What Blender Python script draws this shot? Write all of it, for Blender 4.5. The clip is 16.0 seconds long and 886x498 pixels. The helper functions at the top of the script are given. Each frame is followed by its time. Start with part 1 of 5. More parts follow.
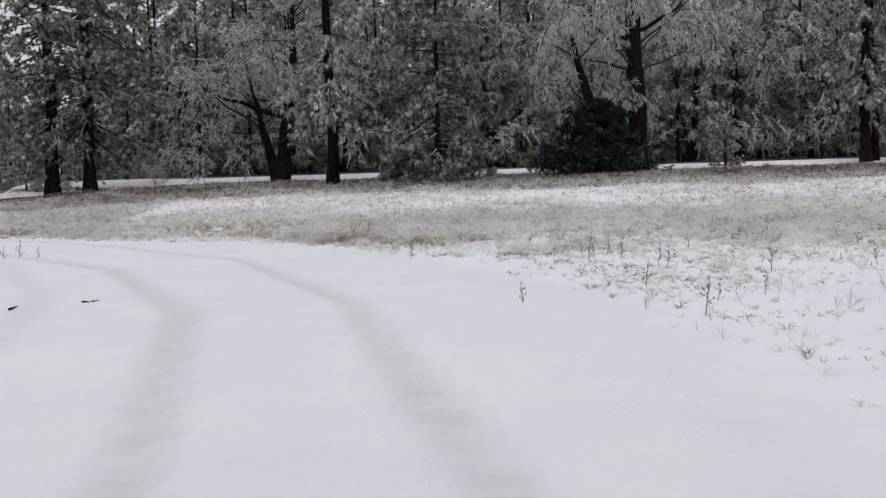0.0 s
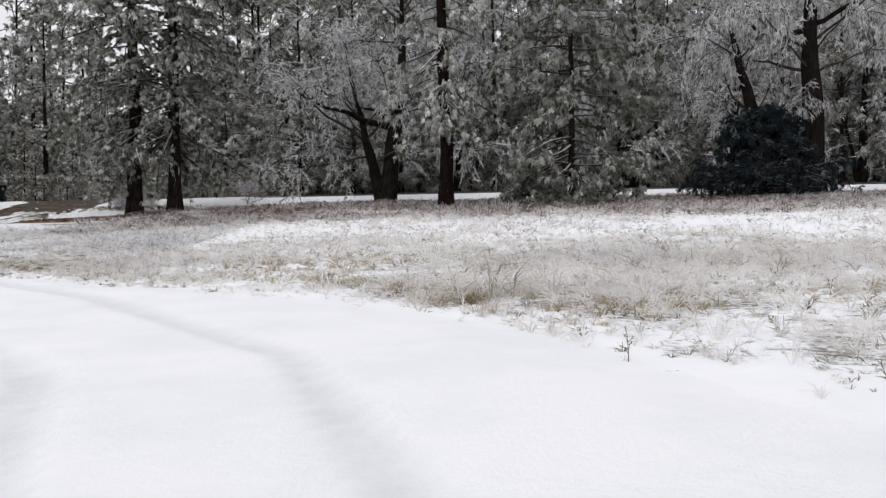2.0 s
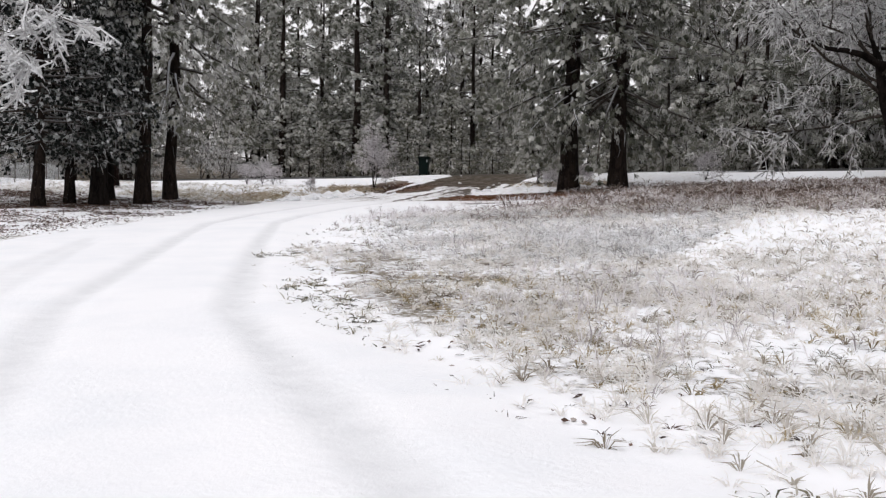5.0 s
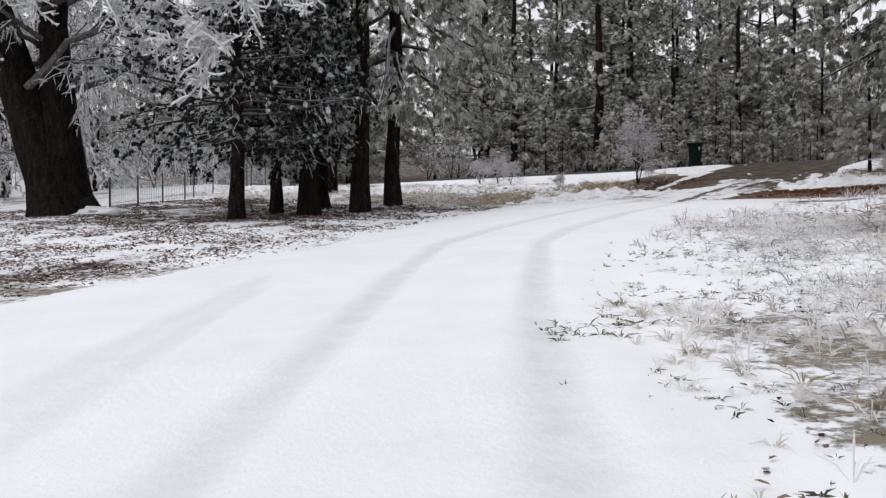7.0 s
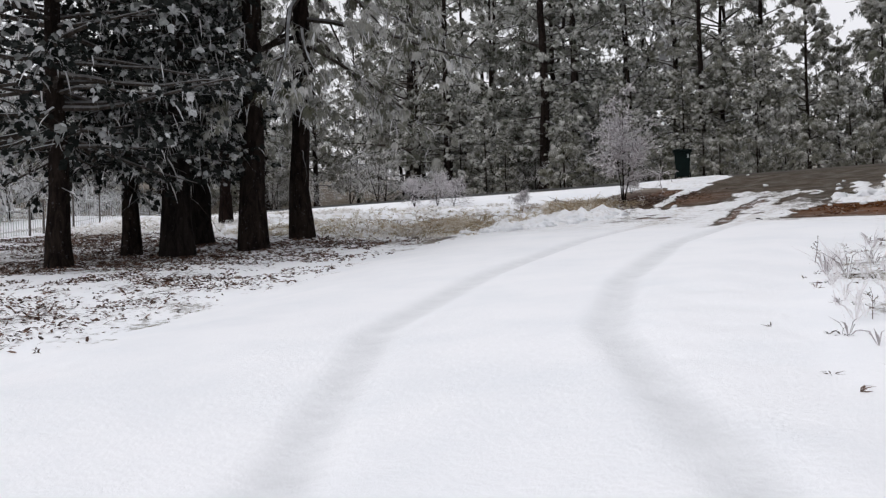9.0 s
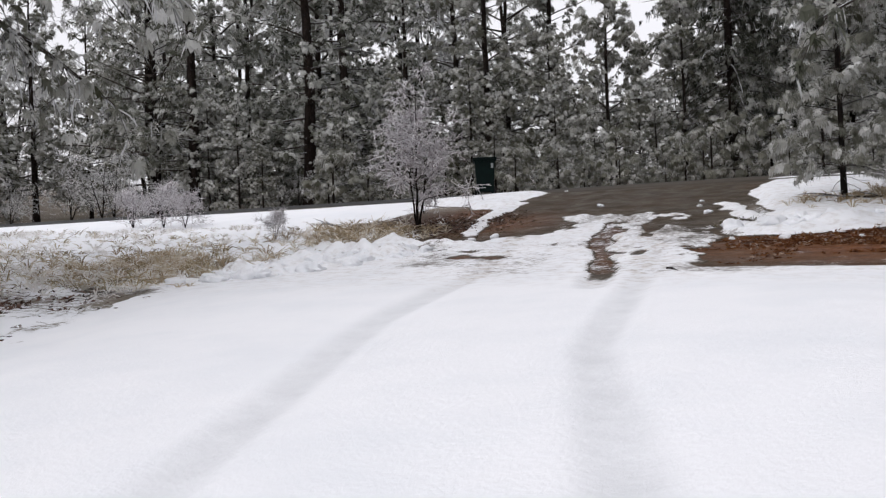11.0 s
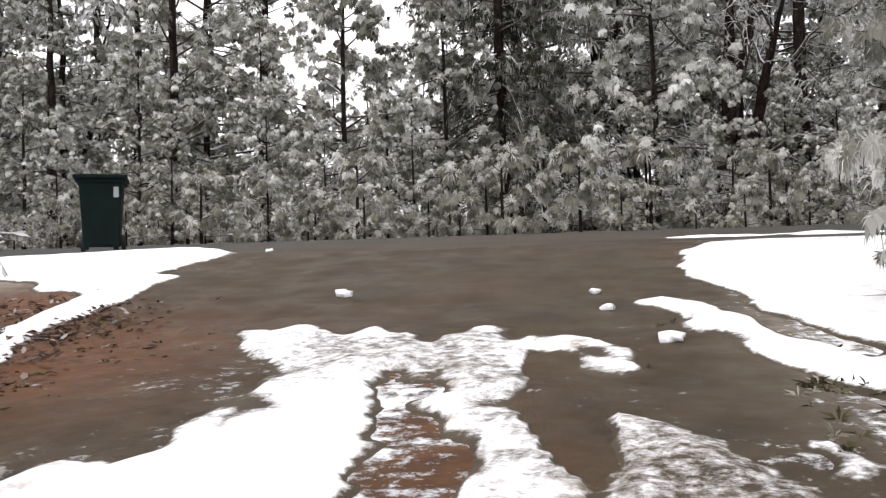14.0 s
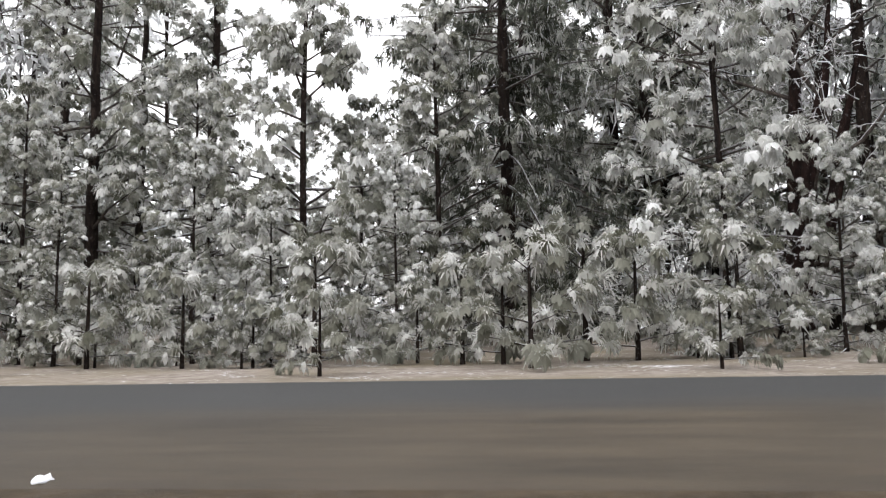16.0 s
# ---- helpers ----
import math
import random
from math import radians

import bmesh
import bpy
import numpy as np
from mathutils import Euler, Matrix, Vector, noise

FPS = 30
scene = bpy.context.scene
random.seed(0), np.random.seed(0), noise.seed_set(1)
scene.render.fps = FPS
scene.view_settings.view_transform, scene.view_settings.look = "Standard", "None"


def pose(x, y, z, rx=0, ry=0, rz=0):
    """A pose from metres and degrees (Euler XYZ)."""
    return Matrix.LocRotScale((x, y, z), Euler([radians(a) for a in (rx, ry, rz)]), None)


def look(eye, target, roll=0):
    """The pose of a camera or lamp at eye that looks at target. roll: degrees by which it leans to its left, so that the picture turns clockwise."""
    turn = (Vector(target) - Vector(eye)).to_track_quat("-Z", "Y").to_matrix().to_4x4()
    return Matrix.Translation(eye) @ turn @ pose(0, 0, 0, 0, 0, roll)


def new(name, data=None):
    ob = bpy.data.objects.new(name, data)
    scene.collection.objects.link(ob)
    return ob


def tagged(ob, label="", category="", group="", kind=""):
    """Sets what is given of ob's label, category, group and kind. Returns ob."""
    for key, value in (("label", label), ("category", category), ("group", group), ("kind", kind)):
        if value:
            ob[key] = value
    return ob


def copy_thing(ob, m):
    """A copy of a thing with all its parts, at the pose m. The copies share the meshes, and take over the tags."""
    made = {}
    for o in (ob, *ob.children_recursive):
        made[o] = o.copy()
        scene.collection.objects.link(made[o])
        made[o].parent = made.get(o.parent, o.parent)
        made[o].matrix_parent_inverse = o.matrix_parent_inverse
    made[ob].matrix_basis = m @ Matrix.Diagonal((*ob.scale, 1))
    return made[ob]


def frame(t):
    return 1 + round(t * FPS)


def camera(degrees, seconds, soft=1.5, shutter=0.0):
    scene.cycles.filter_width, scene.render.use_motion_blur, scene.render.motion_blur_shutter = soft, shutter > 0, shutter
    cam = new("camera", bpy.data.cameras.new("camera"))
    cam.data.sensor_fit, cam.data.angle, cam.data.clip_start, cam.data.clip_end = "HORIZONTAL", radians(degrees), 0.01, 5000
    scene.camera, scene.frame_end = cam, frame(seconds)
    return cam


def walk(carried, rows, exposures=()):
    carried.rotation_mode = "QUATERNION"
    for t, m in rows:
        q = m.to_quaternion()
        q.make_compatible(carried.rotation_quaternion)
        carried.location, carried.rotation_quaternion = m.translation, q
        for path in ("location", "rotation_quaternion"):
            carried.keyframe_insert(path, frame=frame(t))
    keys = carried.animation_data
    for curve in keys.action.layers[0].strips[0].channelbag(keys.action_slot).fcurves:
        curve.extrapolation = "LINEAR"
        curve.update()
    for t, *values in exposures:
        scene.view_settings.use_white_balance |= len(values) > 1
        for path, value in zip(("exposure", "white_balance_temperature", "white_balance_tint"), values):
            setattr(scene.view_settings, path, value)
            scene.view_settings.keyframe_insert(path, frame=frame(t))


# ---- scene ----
cam = camera(50.8, 16.0, soft=1.25)
ROWS = [
    (0.0, 0.000, -0.000, -0.000, -0.50, -1.21, 1.80),
    (0.5, -0.152, 1.529, 0.061, 0.70, -0.95, 1.54),
    (1.0, -0.336, 3.494, 0.131, 2.13, -0.57, 1.29),
    (1.5, -0.581, 5.654, 0.254, 3.83, -0.14, 1.19),
    (2.0, -1.096, 7.870, 0.442, 5.99, 0.22, 0.90),
    (2.5, -1.668, 9.872, 0.596, 8.87, 0.46, 0.50),
    (3.0, -2.297, 11.506, 0.736, 12.34, 0.61, 0.13),
    (3.5, -3.039, 13.076, 0.869, 16.66, 0.62, -0.32),
    (4.0, -3.925, 14.633, 0.952, 21.25, 0.03, -0.88),
    (4.5, -5.036, 16.263, 1.016, 25.93, -0.67, -1.03),
    (5.0, -6.395, 18.028, 1.090, 30.91, -1.32, -1.00),
    (5.2, -6.991, 18.689, 1.122, 33.01, -1.53, -0.89),
    (5.7, -8.569, 20.297, 1.220, 37.62, -1.83, -0.63),
    (6.2, -10.239, 21.887, 1.332, 41.16, -1.88, -0.39),
    (6.7, -11.965, 23.483, 1.440, 43.60, -1.75, -0.07),
    (7.3, -14.058, 25.438, 1.540, 45.06, -1.50, 0.55),
    (7.5, -14.760, 26.104, 1.561, 45.18, -1.42, 0.85),
    (8.0, -16.581, 27.751, 1.605, 44.54, -1.11, 1.67),
    (8.5, -18.182, 29.390, 1.725, 42.68, -0.74, 1.80),
    (9.0, -19.791, 31.190, 1.822, 39.89, -0.16, 1.82),
    (9.2, -20.381, 31.917, 1.877, 38.56, -0.03, 1.75),
    (9.7, -21.731, 33.714, 2.040, 35.16, 0.10, 1.73),
    (10.2, -22.934, 35.528, 2.217, 31.64, 0.08, 1.88),
    (10.7, -24.019, 37.421, 2.393, 27.96, 0.05, 2.04),
    (11.3, -25.201, 39.886, 2.583, 23.25, 0.18, 2.00),
    (11.5, -25.570, 40.781, 2.638, 21.62, 0.29, 1.88),
    (12.0, -26.389, 43.236, 2.784, 17.76, 0.51, 1.46),
    (12.5, -27.099, 45.537, 2.976, 14.12, 0.79, 1.33),
    (13.0, -27.627, 47.589, 3.134, 11.43, 1.16, 1.29),
    (13.5, -28.105, 49.687, 3.291, 9.85, 1.64, 1.33),
    (14.0, -28.568, 51.760, 3.453, 8.82, 2.49, 1.27),
    (14.5, -29.106, 54.383, 3.726, 8.43, 3.82, 1.24),
    (15.0, -29.403, 56.233, 3.945, 8.29, 5.23, 1.13),
    (15.5, -29.734, 57.824, 4.260, 7.85, 6.66, 0.88),
    (16.0, -30.030, 59.322, 4.617, 7.51, 7.69, 0.76),
]
walk(cam, [(t, pose(x, y, z, 90 + pitch, roll, yaw)) for t, x, y, z, yaw, pitch, roll in ROWS],
     exposures=[(0.0, -0.44, 6280, 12), (0.5, -0.24, 6280, 12), (1.0, -0.16, 6300, 12), (2.0, -0.02, 6350, 12), (3.5, 0.08, 6450, 13), (5.0, 0.13, 6450, 13), (7.5, -0.02, 6280, 12), (9.0, 0.0, 6280, 12), (11.5, 0.24, 6300, 14), (12.5, 0.60, 6500, 15), (13.5, 0.96, 6500, 14), (14.5, 1.22, 6400, 12), (16.0, 1.36, 6300, 11)])

# ---- world and sun: a white overcast winter sky ----
world = bpy.data.worlds.new("overcast")
scene.world = world
world.use_nodes = True
wn, wl = world.node_tree.nodes, world.node_tree.links
sky = wn.new("ShaderNodeTexSky")
sky.sky_type, sky.sun_disc = "NISHITA", False
sky.sun_elevation, sky.sun_rotation = radians(38), radians(200)
sky.air_density, sky.dust_density, sky.ozone_density = 1.0, 6.0, 1.0
pale = wn.new("ShaderNodeHueSaturation")
pale.inputs["Saturation"].default_value = 0.12
wl.new(sky.outputs[0], pale.inputs["Color"])
cloud = wn.new("ShaderNodeMix")
cloud.data_type = "RGBA"
cloud.inputs[0].default_value = 0.75
cloud.inputs[7].default_value = (8.45, 8.4, 8.45, 1)
wl.new(pale.outputs[0], cloud.inputs[6])
wl.new(cloud.outputs[2], wn["Background"].inputs["Color"])
wn["Background"].inputs["Strength"].default_value = 0.12

sun = new("sun", bpy.data.lights.new("sun", "SUN"))
sun.data.energy, sun.data.angle, sun.data.color = 0.5, radians(40), (1.0, 0.98, 0.95)
sun.matrix_basis = look((0, 0, 50), (12, 30, 0))


# ---- materials ----
class Mat:
    """A small wrapper round a node material."""

    def __init__(self, name, rough=0.8, metal=0.0, spec=0.3):
        self.m = bpy.data.materials.new(name)
        self.m.use_nodes = True
        self.n, self.l = self.m.node_tree.nodes, self.m.node_tree.links
        self.b = self.n["Principled BSDF"]
        self.b.inputs["Roughness"].default_value = rough
        self.b.inputs["Metallic"].default_value = metal
        self.b.inputs["Specular IOR Level"].default_value = spec
        self.co = self.n.new("ShaderNodeNewGeometry")

    def noise(self, scale, detail=4.0, rough=0.6, dist=0.0, stretch=None):
        t = self.n.new("ShaderNodeTexNoise")
        t.inputs["Scale"].default_value, t.inputs["Detail"].default_value = scale, detail
        t.inputs["Roughness"].default_value, t.inputs["Distortion"].default_value = rough, dist
        src = self.co.outputs["Position"]
        if stretch:
            mp = self.n.new("ShaderNodeMapping")
            mp.inputs["Scale"].default_value = stretch
            self.l.new(src, mp.inputs["Vector"])
            src = mp.outputs[0]
        self.l.new(src, t.inputs["Vector"])
        return t.outputs["Fac"]

    def ramp(self, fac, *stops):
        r = self.n.new("ShaderNodeValToRGB")
        e = r.color_ramp.elements
        while len(e) < len(stops):
            e.new(0.5)
        for el, (p, c) in zip(e, stops):
            el.position = p
            el.color = (*c, 1) if isinstance(c, tuple) else (c, c, c, 1)
        self.l.new(fac, r.inputs[0])
        return r.outputs[0]

    def mix(self, fac, a, b):
        x = self.n.new("ShaderNodeMix")
        x.data_type = "RGBA"
        for sock, v in ((0, fac), (6, a), (7, b)):
            if isinstance(v, bpy.types.NodeSocket):
                self.l.new(v, x.inputs[sock])
            elif isinstance(v, tuple):
                x.inputs[sock].default_value = (*v, 1)
            else:
                x.inputs[sock].default_value = v
        return x.outputs[2]

    def math(self, op, a, b, c=None, clamp=False):
        x = self.n.new("ShaderNodeMath")
        x.operation, x.use_clamp = op, clamp
        for i, v in enumerate((a, b, c)):
            if isinstance(v, bpy.types.NodeSocket):
                self.l.new(v, x.inputs[i])
            elif v is not None:
                x.inputs[i].default_value = v
        return x.outputs[0]

    def island(self):
        return self.co.outputs["Random Per Island"]

    def upward(self):
        s = self.n.new("ShaderNodeSeparateXYZ")
        self.l.new(self.co.outputs["True Normal"], s.inputs[0])
        return s.outputs[2]

    def attr(self, name):
        a = self.n.new("ShaderNodeAttribute")
        a.attribute_name = name
        s = self.n.new("ShaderNodeSeparateColor")
        self.l.new(a.outputs["Color"], s.inputs[0])
        return s.outputs

    def colour(self, c):
        if isinstance(c, tuple):
            self.b.inputs["Base Color"].default_value = (*c, 1)
        else:
            self.l.new(c, self.b.inputs["Base Color"])
        return self

    def bump(self, height, strength=0.4, distance=0.02):
        bp = self.n.new("ShaderNodeBump")
        bp.inputs["Strength"].default_value, bp.inputs["Distance"].default_value = strength, distance
        self.l.new(height, bp.inputs["Height"])
        self.l.new(bp.outputs[0], self.b.inputs["Normal"])
        return self


SNOW = (0.88, 0.885, 0.905)

k = Mat("snow", 0.75, spec=0.15)
k.colour(k.mix(k.ramp(k.noise(2.2, 6), (0.35, 0.0), (0.75, 1.0)), SNOW, (0.78, 0.80, 0.83)))
k.bump(k.noise(14, 8, 0.7), 0.5, 0.03)
M_SNOW = k.m

# driven snow: packed grey streaks where the attribute says that wheels have run
k = Mat("driven_snow", 0.6, spec=0.2)
a = k.attr("cover")
streak = k.ramp(k.noise(3.0, 6), (0.3, 0.0), (0.7, 1.0))
packed = k.mix(streak, (0.79, 0.80, 0.82), (0.69, 0.70, 0.72))
base = k.mix(k.ramp(k.noise(0.8, 5), (0.4, 0.0), (0.8, 1.0)), SNOW, (0.80, 0.82, 0.85))
dirty = k.mix(k.ramp(k.noise(9.0, 6), (0.45, 0.0), (0.65, 1.0)), (0.70, 0.68, 0.66), (0.34, 0.27, 0.21))
c = k.mix(a[0], base, packed)
c = k.mix(k.math("MULTIPLY", a[1], k.ramp(k.noise(5.0, 6), (0.45, 0.0), (0.6, 1.0))), c, dirty)
mud = k.mix(k.ramp(k.noise(2.5, 8, 0.65), (0.3, 0.0), (0.7, 1.0)), (0.032, 0.023, 0.014), (0.075, 0.055, 0.033))
patch = k.math("ADD", k.math("MULTIPLY", k.noise(10.0, 9, 0.75), 0.65), k.math("MULTIPLY", k.noise(1.6, 4, 0.6), 0.35))
worn = k.math("MULTIPLY_ADD", k.math("SUBTRACT", k.math("ADD", patch, a[2]), 1.0), 7.0, 0.5, clamp=True)
slush = k.mix(k.ramp(k.noise(22.0, 6, 0.7), (0.4, 0.0), (0.65, 1.0)), (0.62, 0.60, 0.58), (0.30, 0.24, 0.20))
c = k.mix(k.math("MULTIPLY_ADD", k.math("SUBTRACT", k.math("ADD", patch, a[2]), 1.0), 5.0, 0.55, clamp=True), c, slush)
k.colour(k.mix(worn, c, mud))
k.bump(k.math("SUBTRACT", k.noise(18, 8, 0.7), worn), 0.45, 0.03)
M_DRIVEN = k.m

# open ground: cover.r snow, cover.g leaf litter, cover.b mud
k = Mat("ground", 0.9, spec=0.15)
a = k.attr("cover")
grassy = k.mix(k.ramp(k.noise(4.0, 8, 0.7), (0.35, 0.0), (0.65, 1.0)), (0.17, 0.14, 0.11), (0.42, 0.38, 0.34))
grassy = k.mix(k.ramp(k.noise(0.35, 3), (0.4, 0.0), (0.65, 1.0)), grassy, (0.23, 0.20, 0.14))
litter = k.mix(k.ramp(k.noise(16.0, 8, 0.75), (0.35, 0.0), (0.65, 1.0)), (0.035, 0.027, 0.022), (0.13, 0.085, 0.065))
rust = k.mix(k.ramp(k.noise(6.0, 8, 0.7), (0.35, 0.0), (0.65, 1.0)), (0.075, 0.025, 0.009), (0.23, 0.085, 0.028))
mud = k.mix(k.ramp(k.noise(2.5, 8, 0.65), (0.3, 0.0), (0.7, 1.0)), (0.032, 0.023, 0.014), (0.075, 0.055, 0.033))
mud = k.mix(k.ramp(k.noise(0.55, 5), (0.48, 0.0), (0.68, 0.6)), mud, (0.066, 0.042, 0.023))
bare = k.mix(a[2], k.mix(a[1], grassy, litter), k.mix(a[1], mud, rust))
k.l.new(k.ramp(k.math("MULTIPLY", a[2], k.noise(1.8, 4)), (0.2, 0.9), (0.6, 0.42)), k.b.inputs["Roughness"])
patch = k.math("ADD", k.math("MULTIPLY", k.noise(9.0, 9, 0.75), 0.6), k.math("MULTIPLY", k.noise(0.9, 4, 0.6), 0.4))
snowy = k.math("MULTIPLY_ADD", k.math("SUBTRACT", k.math("ADD", patch, a[0]), 1.0), 14.0, 0.5, clamp=True)
k.colour(k.mix(snowy, bare, k.mix(k.ramp(k.noise(0.8, 5), (0.4, 0.0), (0.8, 1.0)), SNOW, (0.80, 0.82, 0.85))))
k.bump(k.math("ADD", k.math("MULTIPLY", k.noise(11, 9, 0.75), k.math("MULTIPLY_ADD", snowy, -0.6, 1.0)), snowy), 0.7, 0.04)
M_GROUND = k.m

k = Mat("asphalt", 0.65, spec=0.22)
grit = k.mix(k.ramp(k.noise(90, 3), (0.4, 0.0), (0.6, 1.0)), (0.024, 0.024, 0.024), (0.044, 0.043, 0.042))
a = k.attr("cover")
wet = k.mix(k.ramp(k.noise(1.1, 5, stretch=(0.4, 1.5, 1)), (0.35, 0.0), (0.65, 1.0)), (0.032, 0.025, 0.017), (0.066, 0.051, 0.034))
k.colour(k.mix(a[2], grit, wet))
k.bump(k.noise(70, 4), 0.3, 0.01)
M_ASPHALT = k.m


def bark(name, dark, light, frost):
    k = Mat(name, 0.95, spec=0.04)
    plates = k.ramp(k.noise(7.0, 7, 0.7, 0.6, (1.0, 1.0, 0.28)), (0.38, 0.0), (0.62, 1.0))
    c = k.mix(plates, dark, light)
    top = k.math("MULTIPLY", k.ramp(k.upward(), (0.5, 0.0), (0.85, 1.0)), frost)
    speck = k.math("MULTIPLY", k.ramp(k.noise(11.0, 6, 0.7), (0.60, 0.0), (0.72, 1.0)), frost * 0.5)
    k.colour(k.mix(k.math("MAXIMUM", top, speck), c, (0.75, 0.77, 0.80)))
    k.bump(plates, 0.8, 0.05)
    return k.m


M_PINE_BARK = bark("pine_bark", (0.008, 0.006, 0.0055), (0.030, 0.022, 0.018), 0.3)
M_RED_BARK = bark("red_pine_bark", (0.007, 0.0048, 0.0042), (0.023, 0.0135, 0.0115), 0.35)
M_DARK_BARK = bark("dark_bark", (0.006, 0.005, 0.0045), (0.024, 0.019, 0.017), 0.1)
M_WHITE_LIMB = bark("rimed_limb", (0.05, 0.045, 0.042), (0.16, 0.15, 0.145), 1.0)
M_LIMB = bark("frosted_limb", (0.03, 0.024, 0.02), (0.09, 0.075, 0.065), 0.9)


def leafage(name, *stops, haze=0.2, thin=0.4):
    """Foliage that varies from bundle to bundle, in drifts of heavier frost and painted-in haze."""
    k = Mat(name, 0.85, spec=0.1)
    c = k.ramp(k.island(), *stops)
    k.colour(k.mix(k.ramp(k.noise(0.9, 3), (0.4, 0.0), (0.7, haze)), c, (0.55, 0.55, 0.535)))
    through_light = k.n.new("ShaderNodeBsdfTranslucent")
    k.l.new(k.b.inputs["Base Color"].links[0].from_socket, through_light.inputs["Color"])
    both = k.n.new("ShaderNodeMixShader")
    both.inputs[0].default_value = thin
    k.l.new(k.b.outputs[0], both.inputs[1])
    k.l.new(through_light.outputs[0], both.inputs[2])
    k.l.new(both.outputs[0], k.n["Material Output"].inputs["Surface"])
    return k.m


M_NEEDLES = leafage("frosted_needles", (0.0, (0.036, 0.040, 0.026)), (0.26, (0.14, 0.145, 0.112)), (0.55, (0.42, 0.42, 0.385)), (1.0, (0.78, 0.78, 0.76)))
M_NEEDLES_MID = leafage("green_grey_needles", (0.0, (0.026, 0.030, 0.019)), (0.30, (0.095, 0.100, 0.072)), (0.7, (0.31, 0.31, 0.275)), (1.0, (0.58, 0.58, 0.55)))
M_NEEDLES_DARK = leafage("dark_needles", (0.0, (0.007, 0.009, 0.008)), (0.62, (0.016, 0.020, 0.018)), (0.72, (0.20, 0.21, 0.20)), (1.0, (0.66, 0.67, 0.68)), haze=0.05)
M_NEEDLES_PALE = leafage("thickly_frosted_needles", (0.0, (0.075, 0.075, 0.048)), (0.3, (0.23, 0.228, 0.185)), (0.65, (0.44, 0.435, 0.40)), (1.0, (0.80, 0.795, 0.78)), haze=0.2, thin=0.45)
M_NEEDLES_WHITE = leafage("white_needles", (0.0, (0.12, 0.12, 0.085)), (0.25, (0.32, 0.32, 0.28)), (0.6, (0.56, 0.555, 0.53)), (1.0, (0.86, 0.86, 0.85)), haze=0.3, thin=0.45)
M_CEDAR = leafage("cedar_sprays", (0.0, (0.014, 0.017, 0.010)), (0.5, (0.050, 0.054, 0.036)), (0.8, (0.19, 0.19, 0.16)), (1.0, (0.55, 0.55, 0.52)), haze=0.10)
M_TWIG = leafage("frosted_twigs", (0.0, (0.09, 0.085, 0.08)), (0.2, (0.36, 0.355, 0.35)), (0.5, (0.70, 0.70, 0.70)), (1.0, (0.88, 0.88, 0.89)), haze=0.25, thin=0.5)
M_TWIG_PALE = leafage("thickly_frosted_twigs", (0.0, (0.30, 0.27, 0.27)), (0.25, (0.60, 0.565, 0.58)), (0.6, (0.80, 0.775, 0.79)), (1.0, (0.89, 0.875, 0.885)), thin=0.5)
M_RIME = leafage("rimed_hanging_twigs", (0.0, (0.16, 0.155, 0.15)), (0.3, (0.42, 0.42, 0.42)), (0.7, (0.68, 0.68, 0.69)), (1.0, (0.85, 0.85, 0.86)))
M_RIMED = leafage("thick_white_rime", (0.0, (0.40, 0.395, 0.39)), (0.4, (0.66, 0.66, 0.66)), (1.0, (0.86, 0.86, 0.87)), thin=0.25)
M_BROWN = leafage("brown_grass", (0.0, (0.07, 0.048, 0.038)), (0.4, (0.20, 0.15, 0.125)), (0.75, (0.44, 0.38, 0.35)), (1.0, (0.74, 0.71, 0.70)), haze=0.15)
M_SPRUCE = leafage("spruce_needles", (0.0, (0.005, 0.008, 0.010)), (0.6, (0.013, 0.020, 0.025)), (0.93, (0.04, 0.055, 0.062)), (1.0, (0.22, 0.25, 0.27)), haze=0.02, thin=0.2)
M_GRASS = leafage("frosted_grass", (0.0, (0.20, 0.165, 0.115)), (0.10, (0.48, 0.44, 0.38)), (0.26, (0.76, 0.735, 0.705)), (1.0, (0.91, 0.895, 0.88)), thin=0.5)
M_STRAW = leafage("straw_grass", (0.0, (0.16, 0.12, 0.055)), (0.4, (0.37, 0.295, 0.165)), (0.75, (0.56, 0.49, 0.36)), (1.0, (0.82, 0.79, 0.74)))
M_VERGE = leafage("verge_grass", (0.0, (0.04, 0.038, 0.022)), (0.45, (0.125, 0.115, 0.066)), (0.8, (0.29, 0.26, 0.19)), (1.0, (0.70, 0.68, 0.65)), haze=0.1)
M_OLIVE = leafage("olive_turf", (0.0, (0.022, 0.019, 0.010)), (0.5, (0.075, 0.066, 0.032)), (0.9, (0.15, 0.13, 0.07)), (1.0, (0.45, 0.43, 0.38)), haze=0.03)
M_SALLOW = leafage("sallow_grass", (0.0, (0.23, 0.165, 0.09)), (0.5, (0.46, 0.37, 0.245)), (1.0, (0.76, 0.70, 0.61)), haze=0.1)
M_RUST = leafage("rusty_turf", (0.0, (0.05, 0.017, 0.008)), (0.5, (0.16, 0.060, 0.022)), (0.85, (0.27, 0.13, 0.055)), (1.0, (0.50, 0.42, 0.36)), haze=0.03)
M_DEAD = leafage("dead_leaves", (0.0, (0.030, 0.019, 0.016)), (0.5, (0.09, 0.050, 0.036)), (0.85, (0.20, 0.125, 0.095)), (1.0, (0.50, 0.47, 0.45)), haze=0.05)


